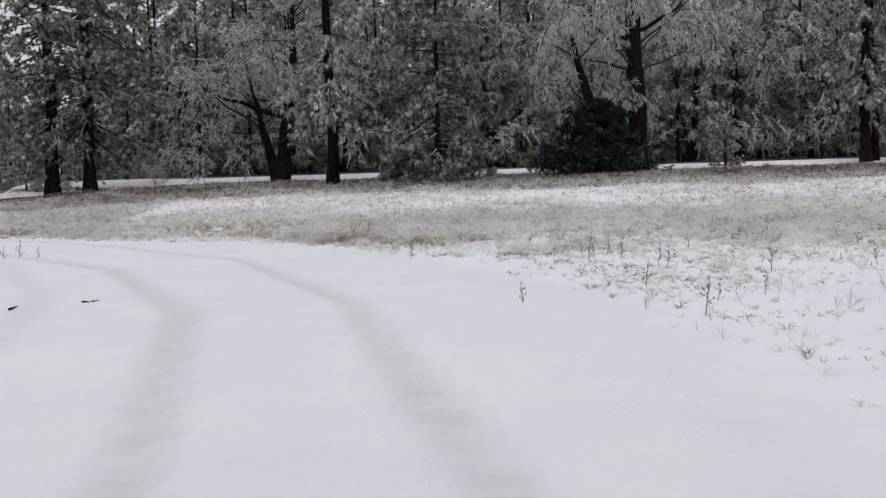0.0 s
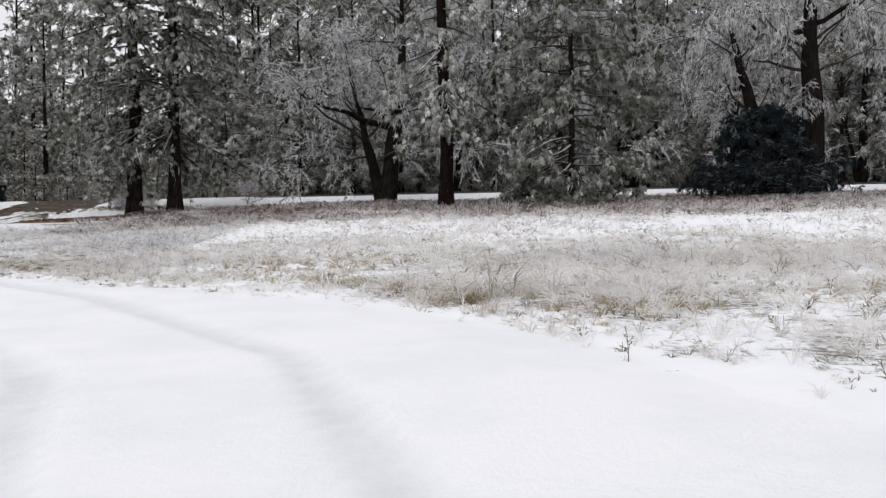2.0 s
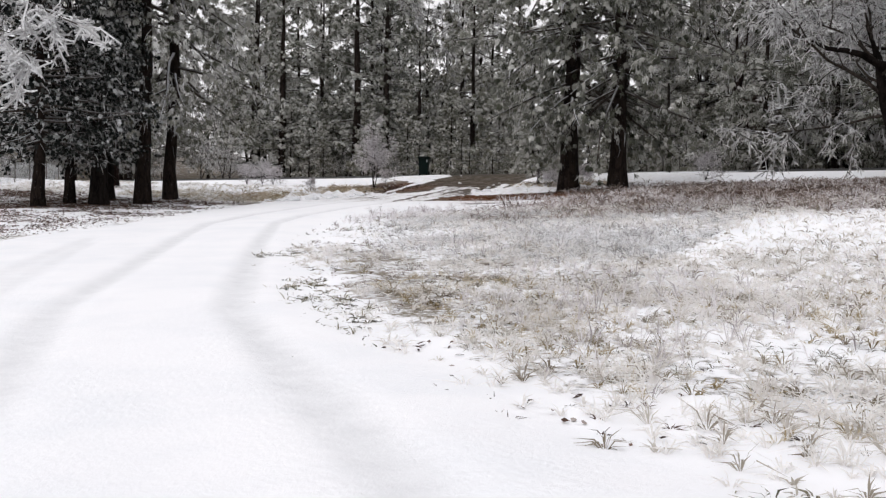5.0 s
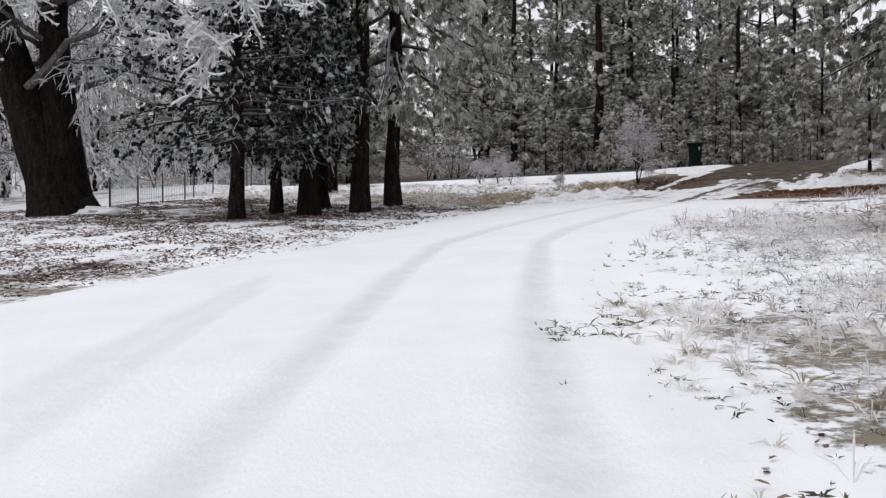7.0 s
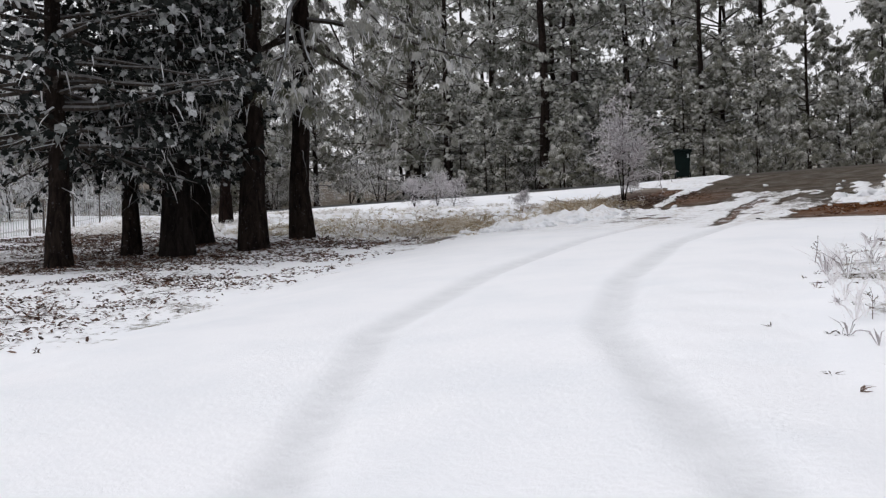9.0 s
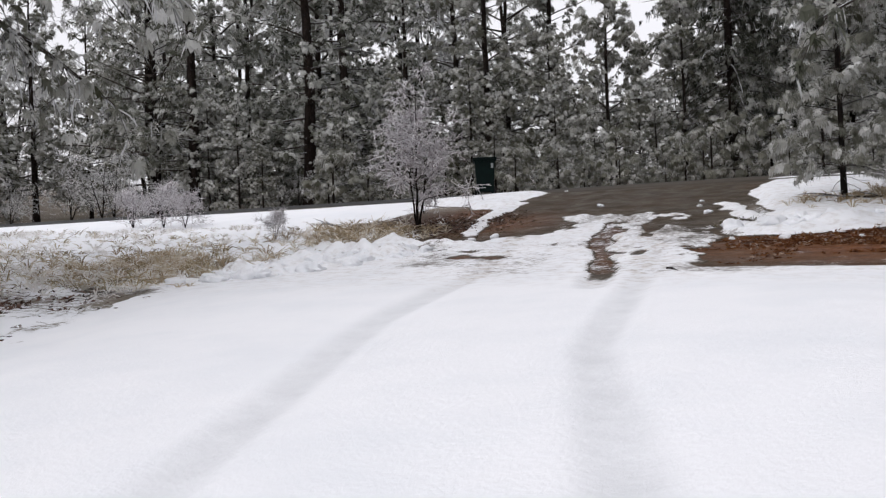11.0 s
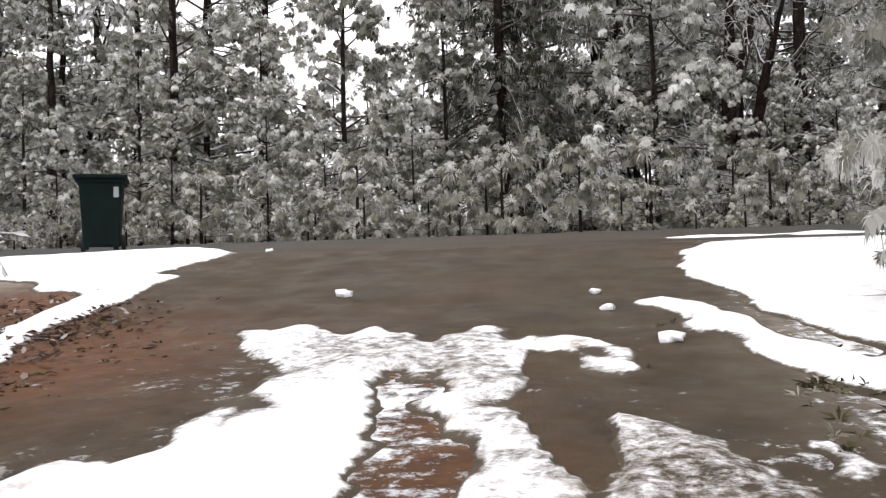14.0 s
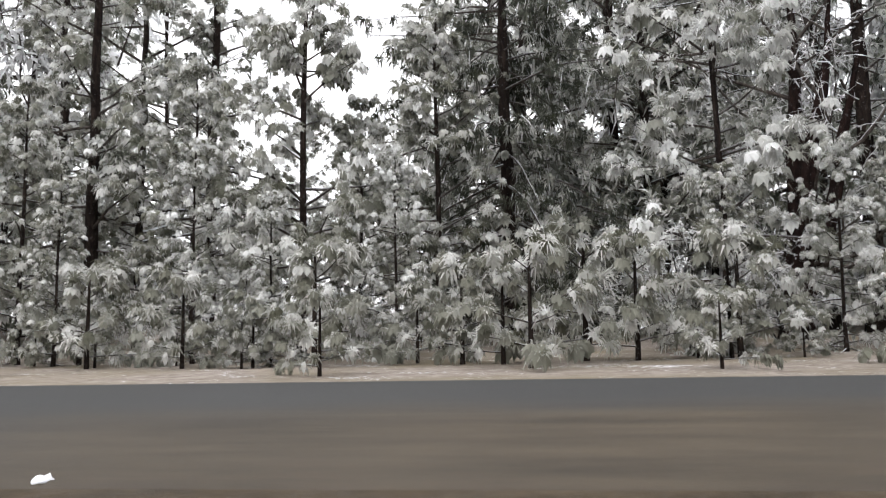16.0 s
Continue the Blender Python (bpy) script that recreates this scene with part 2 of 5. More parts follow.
# ---- small tools ----
def vnoise(x, y, scale, seed=0):
    """Smooth value noise on the plan, 0 to 1."""
    x, y = np.asarray(x) / scale, np.asarray(y) / scale
    i, j = np.floor(x).astype(np.int64), np.floor(y).astype(np.int64)
    u, v = x - i, y - j
    u, v = u * u * (3 - 2 * u), v * v * (3 - 2 * v)

    def h(a, b):
        n = (a * 374761393 + b * 668265263 + seed * 974711) & 0x7FFFFFFF
        n = ((n ^ (n >> 13)) * 1274126177) & 0x7FFFFFFF
        return ((n ^ (n >> 16)) & 0xFFFF) / 65535.0

    return (h(i, j) * (1 - u) + h(i + 1, j) * u) * (1 - v) + (h(i, j + 1) * (1 - u) + h(i + 1, j + 1) * u) * v


def fractal(x, y, scale, seed=0, octaves=4):
    return sum(vnoise(x, y, scale / 2 ** o, seed + o) * 0.5 ** o for o in range(octaves)) / (2 - 0.5 ** (octaves - 1))


def smooth(a, b, v):
    q = np.clip((np.asarray(v, float) - a) / (b - a), 0, 1)
    return q * q * (3 - 2 * q)


def mesh_of(name, verts, faces, material, shaded_smooth=False):
    """A mesh from arrays: verts (n, 3) and a list of face arrays (m, 3) or (m, 4)."""
    me = bpy.data.meshes.new(name)
    verts = np.asarray(verts, np.float32)
    faces = [np.asarray(f, np.int32) for f in faces if len(f)]
    me.vertices.add(len(verts))
    me.vertices.foreach_set("co", verts.ravel())
    loops = np.concatenate([f.ravel() for f in faces])
    sizes = np.concatenate([np.full(len(f), f.shape[1], np.int32) for f in faces])
    me.loops.add(len(loops))
    me.loops.foreach_set("vertex_index", loops)
    me.polygons.add(len(sizes))
    me.polygons.foreach_set("loop_start", np.concatenate([[0], np.cumsum(sizes)[:-1]]).astype(np.int32))
    me.polygons.foreach_set("use_smooth", np.full(len(sizes), shaded_smooth))
    me.update(calc_edges=True)
    me.validate()
    me.materials.append(material)
    return me


def piece(name, verts, faces, material, parent=None, label="", shaded_smooth=False):
    ob = new(name, mesh_of(name, verts, faces, material, shaded_smooth))
    ob.parent = parent
    return tagged(ob, label)


def crown_of(root, wood, leaf, leaf_stuff, rime=None):
    """The crown of a tree: its limbs, its foliage and hanging rimed twigs as one mesh."""
    v, f = join(wood, leaf, *([rime] if rime else []))
    me = mesh_of("crown", v, f, M_LIMB)
    me.materials.append(leaf_stuff)
    quads = sum(len(g) for g in (wood[1] if isinstance(wood[1], list) else [wood[1]]))
    which = np.zeros(len(me.polygons), np.int32)
    which[quads:] = 1
    if rime:
        me.materials.append(M_RIME)
        which[quads + sum(len(g) for g in leaf[1]):] = 2
    me.polygons.foreach_set("material_index", which)
    ob = new("crown", me)
    ob.parent = root
    return tagged(ob, kind="stuff")


def part(name, bm, material, parent, label="", shaded_smooth=False):
    me = bpy.data.meshes.new(name)
    bm.to_mesh(me)
    bm.free()
    me.materials.append(material)
    if shaded_smooth:
        me.polygons.foreach_set("use_smooth", np.full(len(me.polygons), True))
    ob = new(name, me)
    ob.parent = parent
    return tagged(ob, label)


def cover_of(me, r, g, b):
    col = me.color_attributes.new("cover", "FLOAT_COLOR", "POINT")
    data = np.ones((len(me.vertices), 4), np.float32)
    data[:, 0], data[:, 1], data[:, 2] = r, g, b
    col.data.foreach_set("color", data.ravel())


def unit(v):
    return v / np.maximum(np.linalg.norm(v, axis=-1, keepdims=True), 1e-9)


def tubes(P, R, sides):
    """Tapered tubes along polylines P (n, k, 3) with radii R (n, k)."""
    n, kk, _ = P.shape
    T = unit(np.gradient(P, axis=1))
    ref = np.where(np.abs(T[..., 2:3]) < 0.9, np.array([0, 0, 1.0]), np.array([1.0, 0, 0]))
    U = unit(np.cross(T, ref))
    V = np.cross(T, U)
    ang = np.arange(sides) * 2 * np.pi / sides
    verts = P[:, :, None] + R[:, :, None, None] * (np.cos(ang)[:, None] * U[:, :, None] + np.sin(ang)[:, None] * V[:, :, None])
    idx = np.arange(n * kk * sides).reshape(n, kk, sides)
    a, b = idx[:, :-1], idx[:, 1:]
    f = np.stack([a, b, np.roll(b, -1, 2), np.roll(a, -1, 2)], -1).reshape(-1, 4)
    return verts.reshape(-1, 3), f


def join(*sets):
    """Several (verts, faces) into one vertex array and one face list."""
    vs, fs, o = [], [], 0
    for v, f in sets:
        vs.append(v)
        for g in f if isinstance(f, list) else [f]:
            fs.append(np.asarray(g) + o)
        o += len(v)
    return np.concatenate(vs), fs


def slivers(base, way, side, length, width, sag=0.0):
    """Thin two-piece blades: from base along way, leaning down by sag at the tip."""
    mid = base + way * (length * 0.55)[:, None]
    tip = base + way * length[:, None] + np.array([0, 0, -1.0]) * (sag * length)[:, None]
    w = side * (width / 2)[:, None]
    v = np.stack([base - w * 0.7, base + w * 0.7, mid + w, mid - w, tip], 1).reshape(-1, 3)
    i = np.arange(len(base))[:, None] * 5
    return v, [i + np.array([0, 1, 2, 3]), i + np.array([3, 2, 4])]


def brushes(rng, at, way, count, length, width, spread, sag):
    """Needle bundles: count needles fanning from each place, joined at their foot."""
    n = len(at)
    d = unit(way[:, None] + rng.normal(0, spread, (n, count, 3)))
    side = unit(np.cross(d, rng.normal(0, 1, (n, count, 3))))
    L = length * rng.uniform(0.8, 1.12, (n, count, 1)) * rng.uniform(0.75, 1.2, (n, 1, 1))
    tip = at[:, None] + d * L + np.array([0, 0, -sag]) * L
    w = side * width * rng.uniform(0.35, 0.65, (n, count, 1))
    v = np.concatenate([at[:, None], tip - w, tip + w], 1).reshape(-1, 3)
    i = (np.arange(n) * (2 * count + 1))[:, None]
    j = np.arange(count)[None]
    return v, [np.stack([i + 0 * j, i + 1 + j, i + 1 + count + j], -1).reshape(-1, 3)]


def puffs(rng, at, way, count, length, width, sag):
    """Leafy puffs: pleated tufts that arch over from the end of a shoot, with a ragged hem and stray needles."""
    n, c = len(at), max(8, count // 4 * 2)
    axis = unit(way * 0.55 + np.array([0, 0, 0.75]) + rng.normal(0, 0.28, (n, 3)))
    u = unit(np.cross(axis, rng.normal(0, 1, (n, 3))))
    v = np.cross(axis, u)
    L = length * rng.uniform(0.6, 1.25, (n, 1, 1))
    ang = np.arange(c) * 2 * np.pi / c + rng.uniform(-0.15, 0.15, (n, c))
    ray = np.cos(ang)[..., None] * u[:, None] + np.sin(ang)[..., None] * v[:, None]
    pleat = np.where(np.arange(c) % 2, 0.90, 1.0)[None, :, None]
    top = at + axis * L[:, 0] * 0.45
    mid = at[:, None] + ray * L * 0.62 * pleat * rng.uniform(0.9, 1.1, (n, c, 1)) + axis[:, None] * L * rng.uniform(0.18, 0.34, (n, c, 1))
    hem = at[:, None] + ray * L * 0.90 * pleat * rng.uniform(0.85, 1.1, (n, c, 1)) - axis[:, None] * L * 0.1 - np.array([0, 0, 1.0]) * L * (0.25 + 0.6 * sag) * rng.uniform(0.55, 1.0, (n, c, 1)) * np.where(np.arange(c) % 2, 0.2, 1.0)[None, :, None]
    k = 6
    d = unit(rng.normal(0, 1, (n, k, 3)) + axis[:, None] * 0.6)
    side = unit(np.cross(d, rng.normal(0, 1, (n, k, 3)))) * width * 0.22
    tip = top[:, None] + d * L * rng.uniform(0.5, 0.85, (n, k, 1)) - np.array([0, 0, 0.2]) * L
    verts = np.concatenate([top[:, None], mid, hem, tip - side, tip + side], 1).reshape(-1, 3)
    i = (np.arange(n) * (1 + 2 * c + 2 * k))[:, None]
    j = np.arange(c)[None]
    j2 = (j + 1) % c
    q = np.arange(k)[None]
    caps = np.stack([i + 0 * j, i + 1 + j, i + 1 + j2], -1).reshape(-1, 3)
    skirt = np.stack([i + 1 + j, i + 1 + c + j, i + 1 + c + j2, i + 1 + j2], -1).reshape(-1, 4)
    stray = np.stack([i + 0 * q, i + 1 + 2 * c + q, i + 1 + 2 * c + k + q], -1).reshape(-1, 3)
    return verts, [caps, skirt, stray]


def mops(rng, at, way, count, length, width, sag):
    """Needle mops: needles that arch out and over all round the end of a shoot."""
    n = len(at)
    axis = unit(way * 0.55 + np.array([0, 0, 0.6]) + rng.normal(0, 0.3, (n, 3)))
    u = unit(np.cross(axis, rng.normal(0, 1, (n, 3))))
    v = np.cross(axis, u)
    L = length * rng.uniform(0.6, 1.25, (n, 1, 1))
    ang = np.arange(count) * 2.39996 + rng.uniform(-0.3, 0.3, (n, count))
    ray = np.cos(ang)[..., None] * u[:, None] + np.sin(ang)[..., None] * v[:, None]
    lat = ((np.arange(count) + 0.5) / count)[None, :, None] * rng.uniform(0.85, 1.1, (n, count, 1))
    rise, out = np.cos(1.75 * lat), np.sin(1.75 * lat)
    reach = rng.uniform(0.85, 1.12, (n, count, 1))
    mid = at[:, None] + (ray * out + axis[:, None] * rise) * L * 0.62 * reach
    tip = at[:, None] + (ray * out + axis[:, None] * rise * 0.75) * L * reach - np.array([0, 0, 1.0]) * L * sag * rng.uniform(0.25, 0.75, (n, count, 1)) * out
    side = unit(np.cross(tip - at[:, None], axis[:, None] + rng.normal(0, 0.7, (n, count, 3))))
    w = side * width * rng.uniform(0.4, 0.7, (n, count, 1))
    verts = np.concatenate([at[:, None], mid - w, mid + w, tip], 1).reshape(-1, 3)
    i = (np.arange(n) * (3 * count + 1))[:, None]
    j = np.arange(count)[None]
    a, b, c = (i + 1 + k * count + j for k in range(3))
    return verts, [np.concatenate([np.stack([i + 0 * j, a, b], -1).reshape(-1, 3), np.stack([a, c, b], -1).reshape(-1, 3)])]


def clumps(rng, at, count, height, width, splay, sag):
    """Grass tufts: count bent blades from one foot; height one for each tuft."""
    n = len(at)
    d = unit(np.concatenate([rng.normal(0, splay, (n, count, 2)), np.ones((n, count, 1))], -1))
    side = unit(np.cross(d, rng.normal(0, 1, (n, count, 3))))
    L = height[:, None, None] * rng.uniform(0.45, 1.2, (n, count, 1))
    mid = at[:, None] + d * L * 0.6
    tip = at[:, None] + d * L * (1 + 0.3 * sag) + (d * np.array([1, 1, 0])) * L * sag * 0.8 - np.array([0, 0, 1.0]) * L * sag * rng.uniform(0.2, 1.0, (n, count, 1))
    w = side * np.broadcast_to(width, (n,))[:, None, None] * rng.uniform(0.35, 0.75, (n, count, 1))
    v = np.concatenate([at[:, None], mid - w, mid + w, tip], 1).reshape(-1, 3)
    i = (np.arange(n) * (3 * count + 1))[:, None]
    j = np.arange(count)[None]
    a, b, c = i + 1 + j, i + 1 + count + j, i + 1 + 2 * count + j
    return v, [np.concatenate([np.stack([i + 0 * j, a, b], -1).reshape(-1, 3), np.stack([a, c, b], -1).reshape(-1, 3)])]


# ---- the lie of the land ----
PROFILE_Y = [-2000, -60, -20, 0, 6, 10, 16, 20, 25.4, 32, 40, 45.5, 50, 54.5, 58, 60, 64, 70, 80, 100, 130, 200, 400, 2500]
PROFILE_Z = [-40, -6, -2.6, -1.4, -1.15, -0.82, -0.45, -0.2, 0.12, 0.55, 1.25, 1.7, 2.1, 2.55, 3.0, 3.3, 4.0, 4.45, 5.0, 6.4, 10, 21, 42, 90]
RIGHT_EDGE = [(2.6, -30), (2.4, 0), (2.2, 6.6), (0.9, 12.6), (-0.9, 16.3), (-3.8, 20.1), (-9.5, 23.3), (-13.2, 26.6), (-18.2, 31.9), (-22.0, 37.2), (-23.9, 42.6), (-24.2, 48.0), (-24.7, 50.4), (-26.8, 51.4), (-27.0, 54.2), (-27.8, 56.0), (-28.0, 58.8), (-27.4, 61), (-27.0, 66)]
LEFT_EDGE = [(-9, -30), (-12, 0), (-16, 12), (-22, 22), (-26.8, 30.5), (-28.6, 36), (-30.4, 41.2), (-32.6, 45.2), (-34.0, 49.3), (-33.0, 53.5), (-33.2, 58.5), (-33.9, 61), (-34.4, 66)]


def edge_x(edge, y):
    return np.interp(y, [p[1] for p in edge], [p[0] for p in edge])


def past_edge(edge, x, y):
    """Shortest way to an edge line in the plan, positive on its right (greater x)."""
    best = np.full(np.shape(x), 1e9)
    for (ax, ay), (bx, by) in zip(edge[:-1], edge[1:]):
        dx, dy = bx - ax, by - ay
        u = np.clip(((x - ax) * dx + (y - ay) * dy) / (dx * dx + dy * dy), 0, 1)
        best = np.minimum(best, np.hypot(x - ax - u * dx, y - ay - u * dy))
    return np.where(x > edge_x(edge, y), best, -best)


def land(x, y):
    x, y = np.asarray(x, float), np.asarray(y, float)
    z = np.interp(y, PROFILE_Y, PROFILE_Z)
    right, left = past_edge(RIGHT_EDGE, x, y), -past_edge(LEFT_EDGE, x, y)
    mid = smooth(28, 42, y) * (1 - smooth(52, 62, y))
    z = z + 0.5 * smooth(1, 14, right) * mid
    z = z + np.minimum(0.045 * np.maximum(left - 1, 0), 1.3) * smooth(24, 36, y) * (1 - smooth(54, 63, y))
    z = z + 0.13 * np.maximum(-x - 88, 0) * (1 - smooth(200, 900, -x))
    # a shallow ditch before the road and rough small ups and downs
    z = z - 0.25 * np.exp(-((y - 58.6) / 0.9) ** 2) * smooth(4, 9, right)
    rough = smooth(0.3, 3, right) + smooth(0.3, 3, left)
    near = 1 - smooth(60, 64, y) * (1 - smooth(71, 74, y))
    z = z + (fractal(x, y, 3.0, 11) - 0.5) * 0.16 * np.clip(rough, 0, 1) * near
    return z


# ---- ground: one sheet to the horizon ----
def stretch(lo, hi, step, far):
    inner = np.arange(lo, hi + step / 2, step)
    out = [step]
    while sum(out) < far:
        out.append(out[-1] * 1.22)
    o = np.cumsum(out)
    return np.concatenate([lo - o[::-1], inner, hi + o])


def grid(xs, ys):
    X, Y = np.meshgrid(xs, ys)
    i = np.arange(X.size).reshape(X.shape)
    f = np.stack([i[:-1, :-1], i[:-1, 1:], i[1:, 1:], i[1:, :-1]], -1).reshape(-1, 4)
    return X.ravel(), Y.ravel(), f


gx, gy, gf = grid(stretch(-72, 42, 0.45, 1800), stretch(-4, 76, 0.45, 1800))
ground = piece("ground", np.stack([gx, gy, land(gx, gy)], 1), [gf], M_GROUND, shaded_smooth=True)
tagged(ground, "snow-dusted rising meadow with frosted grass and leaf litter", "ground", kind="structure")


def cover(x, y):
    """Snow, litter and mud over the plan."""
    right, left = past_edge(RIGHT_EDGE, x, y), -past_edge(LEFT_EDGE, x, y)
    n = fractal(x, y, 7, 3)
    snow = 0.55 + 0.40 * (n - 0.5) + 0.14 * (1 - smooth(13.5, 16.5, y))
    snow = np.maximum(snow, 0.95 * np.exp(-((right - 0.1) / (0.4 + 2.1 * (1 - smooth(10, 17, y)))) ** 2) * (1 - smooth(48, 50, y)))
    snow = np.where((right < 0) & (left < 0), 0.95, snow)
    rag = fractal(x, y, 14, 91) - 0.5
    thick_grass = smooth(-9, 0, x) * smooth(15.5, 17, y + 3 * (n - 0.5)) * (1 - smooth(27, 31, y + 3 * (n - 0.5)))
    snow = snow + 0.02 * thick_grass
    lit = smooth(38.6, 41.5, y + 4 * (n - 0.5) + 7 * rag) * (0.55 + 0.45 * smooth(43, 46, y + 5 * rag)) * (1 - smooth(57.3, 59.3, y + 2.5 * (n - 0.5))) * smooth(6, 10, right)
    litl = smooth(0.8, 3.5, left + 2 * (n - 0.5)) * smooth(24, 29, y) * (1 - smooth(47, 51, y)) * (1 - smooth(9, 13, left + 3 * (n - 0.5)))
    litr = np.exp(-(((x + 35.2) / 1.9) ** 2 + ((y - 59.4) / 2.4) ** 2) ** 2)
    snow = snow - 0.20 * lit - 0.05 * litl - 0.6 * litr
    open_white = smooth(32.5, 35, y + 4 * (n - 0.5)) * (1 - smooth(37, 39.5, y + 3 * (n - 0.5))) * smooth(6, 9, right)
    snow = snow + 0.12 * open_white
    snow = snow + 0.20 * smooth(0.5, 2, left) * smooth(48.5, 51, y) * (1 - smooth(59, 60.5, y))
    snow = snow + 0.03 * smooth(0.3, 1.5, left) * (1 - smooth(46, 50, y))
    verge = smooth(59.3, 60.2, y + 1.2 * (n - 0.5)) * (1 - smooth(63.6, 64.2, y)) * np.maximum(smooth(1, 2, right), smooth(1.2, 3, left))
    snow = np.maximum(snow, 0.93 * verge - 0.6 * litr)
    beyond = smooth(70.6, 71.7, y)
    snow = snow * (1 - beyond) + (0.40 + 0.12 * smooth(95, 130, y)) * beyond
    mud = smooth(47.0, 49.0, y + 0.6 * (n - 0.5)) * (1 - smooth(66, 70, y)) * (1 - smooth(0.0, 1.5, left)) * (1 - smooth(0.0, 1.5, right))
    bank = np.exp(-(((x + 23.6) / 3.9) ** 2 + ((y - 53.0) / 2.6) ** 2) ** 2)
    mud = np.maximum(mud, bank)
    clay = np.exp(-(((x + 32.5) / 1.3) ** 2 + ((y - 57.9) / 1.7) ** 2)) * mud
    rutted = np.exp(-((x + 29.2 + 0.24 * (y - 55)) / 0.55) ** 2) * smooth(49, 51, y) * (1 - smooth(57.6, 58.6, y))
    left_clay = np.exp(-(((x + 31.0) / 1.2) ** 2 + ((y - 52.4) / 0.8) ** 2))
    clay = np.maximum(clay, 0.75 * np.maximum(rutted, left_clay) * mud)
    snow = snow * (1 - mud) + (0.33 + 0.2 * (n - 0.5) + 0.12 * rutted) * mud
    litter = np.clip(np.maximum.reduce([lit * (1 - mud), litl, litr, 0.35 * beyond, bank, 0.7 * clay]), 0, 1)
    return np.clip(snow, 0, 1), litter, np.clip(mud, 0, 1)


cover_of(ground.data, *cover(gx, gy))

# ---- road: asphalt across the top of the drive ----
rx, ry, rf = grid(stretch(-60, 30, 0.5, 900), np.linspace(63.9, 71.8, 17))
crown = 0.012 + 0.06 * (1 - ((ry - 67.85) / 3.95) ** 2)
edge = np.where((ry < 64.0) | (ry > 71.7), -0.10, 0)
road = piece("road", np.stack([rx, ry, np.interp(ry, PROFILE_Y, PROFILE_Z) + crown + edge], 1), [rf], M_ASPHALT, shaded_smooth=True)
muddy = np.exp(-((rx + 30.2) / 4.8) ** 4) * (1 - smooth(66.6, 68.4, ry + 0.8 * (vnoise(rx, ry, 1.5) - 0.5)))
cover_of(road.data, muddy * 0, muddy * 0, muddy)
tagged(road, "wet dark asphalt road, muddied where the drive joins", "road", kind="structure")

# ---- snow lying on the drive, with wheel ruts ----
RUTS = [((1.0, -6), (0.3, 4), (-0.9, 10), (-3.2, 15.5), (-7.6, 20.6), (-13.4, 25.4), (-19.4, 32.4), (-23.6, 37.8), (-25.0, 40.6), (-26.6, 45.2), (-27.3, 49.7), (-28.6, 56), (-29, 62)),
        ((-0.8, -6), (-1.4, 4), (-2.6, 9.6), (-5.0, 14.6), (-9.4, 19.4), (-15.0, 24.4), (-22.2, 32.8), (-25.6, 37.2), (-27.4, 41.2), (-29.0, 46.2), (-29.6, 50), (-31.0, 55), (-31.6, 58)),
        ((-27.6, 48.5), (-28.0, 50.5), (-29.4, 56.1), (-29.8, 60)),
        ((-3.2, -6), (-3.4, 6), (-4.6, 11), (-7.4, 16.2), (-12.2, 21.0), (-17.4, 25.4), (-23.6, 31.6)),
        ((-5.0, -6), (-5.2, 6), (-6.6, 12), (-9.4, 17), (-14, 22), (-19.6, 27), (-24.8, 32.6))]


def rut_depth(x, y):
    d = np.zeros(np.shape(x))
    for n, line in enumerate(RUTS):
        best = np.full(np.shape(x), 1e9)
        for (ax, ay), (bx, by) in zip(line[:-1], line[1:]):
            dx, dy = bx - ax, by - ay
            u = np.clip(((x - ax) * dx + (y - ay) * dy) / (dx * dx + dy * dy), 0, 1)
            best = np.minimum(best, np.hypot(x - ax - u * dx, y - ay - u * dy))
        w = 0.16 + 0.07 * vnoise(x, y, 2.5, 40 + n)
        d = np.maximum(d, np.exp(-(best / w) ** 4) * (1.0 if n < 3 else 0.55))
    return d


sx, sy, sf = grid(np.concatenate([np.arange(-37, -20, 0.0625), np.arange(-20, 6.0, 0.125)]), np.concatenate([np.arange(-8, 49, 0.125), np.arange(49, 65.5, 0.0625)]))
right, left = past_edge(RIGHT_EDGE, sx, sy), -past_edge(LEFT_EDGE, sx, sy)
ragged = (fractal(sx, sy, 2.4, 21, 5) - 0.5)
fray = fractal(sx, sy, 0.7, 51, 4) - 0.5
inside = np.minimum(-right, -left) + 0.25 + (0.9 + 0.9 * smooth(44, 50, sy)) * ragged + 0.5 * fray
rut = rut_depth(sx, sy)
thick = 0.095 * smooth(-0.1, 1.3, inside) - 0.03 * (1 - smooth(-0.6, 0.0, inside)) + 0.02 * (fractal(sx, sy, 1.3, 5) - 0.5)
thick = thick - 0.042 * rut * (0.75 + 0.5 * vnoise(sx, sy, 1.7, 9))
# on the muddy ramp the snow breaks into patches
ramp_zone = smooth(47.6, 50.6, sy)
lim_l = np.interp(sy, [50, 53.5, 54.8, 55.5, 56, 58.8], [-36, -33.6, -31.9, -31.3, -30.95, -31.5])
lim_r = np.interp(sy, [49.9, 50.4, 52.2, 53.5, 54.6, 55.1, 55.9, 56.8, 58.8], [-22, -26.5, -26.7, -27.0, -26.8, -27.0, -27.5, -27.8, -27.4])
drawn = fractal(sx + 0.2 * sy, sy * 0.35, 1.4, 22, 4) - 0.5
torn = fractal(sx + 0.2 * sy, sy * 0.4, 0.36, 52, 4) - 0.5
chips = fractal(sx + 0.2 * sy, sy * 0.55, 0.2, 61, 2) - 0.5
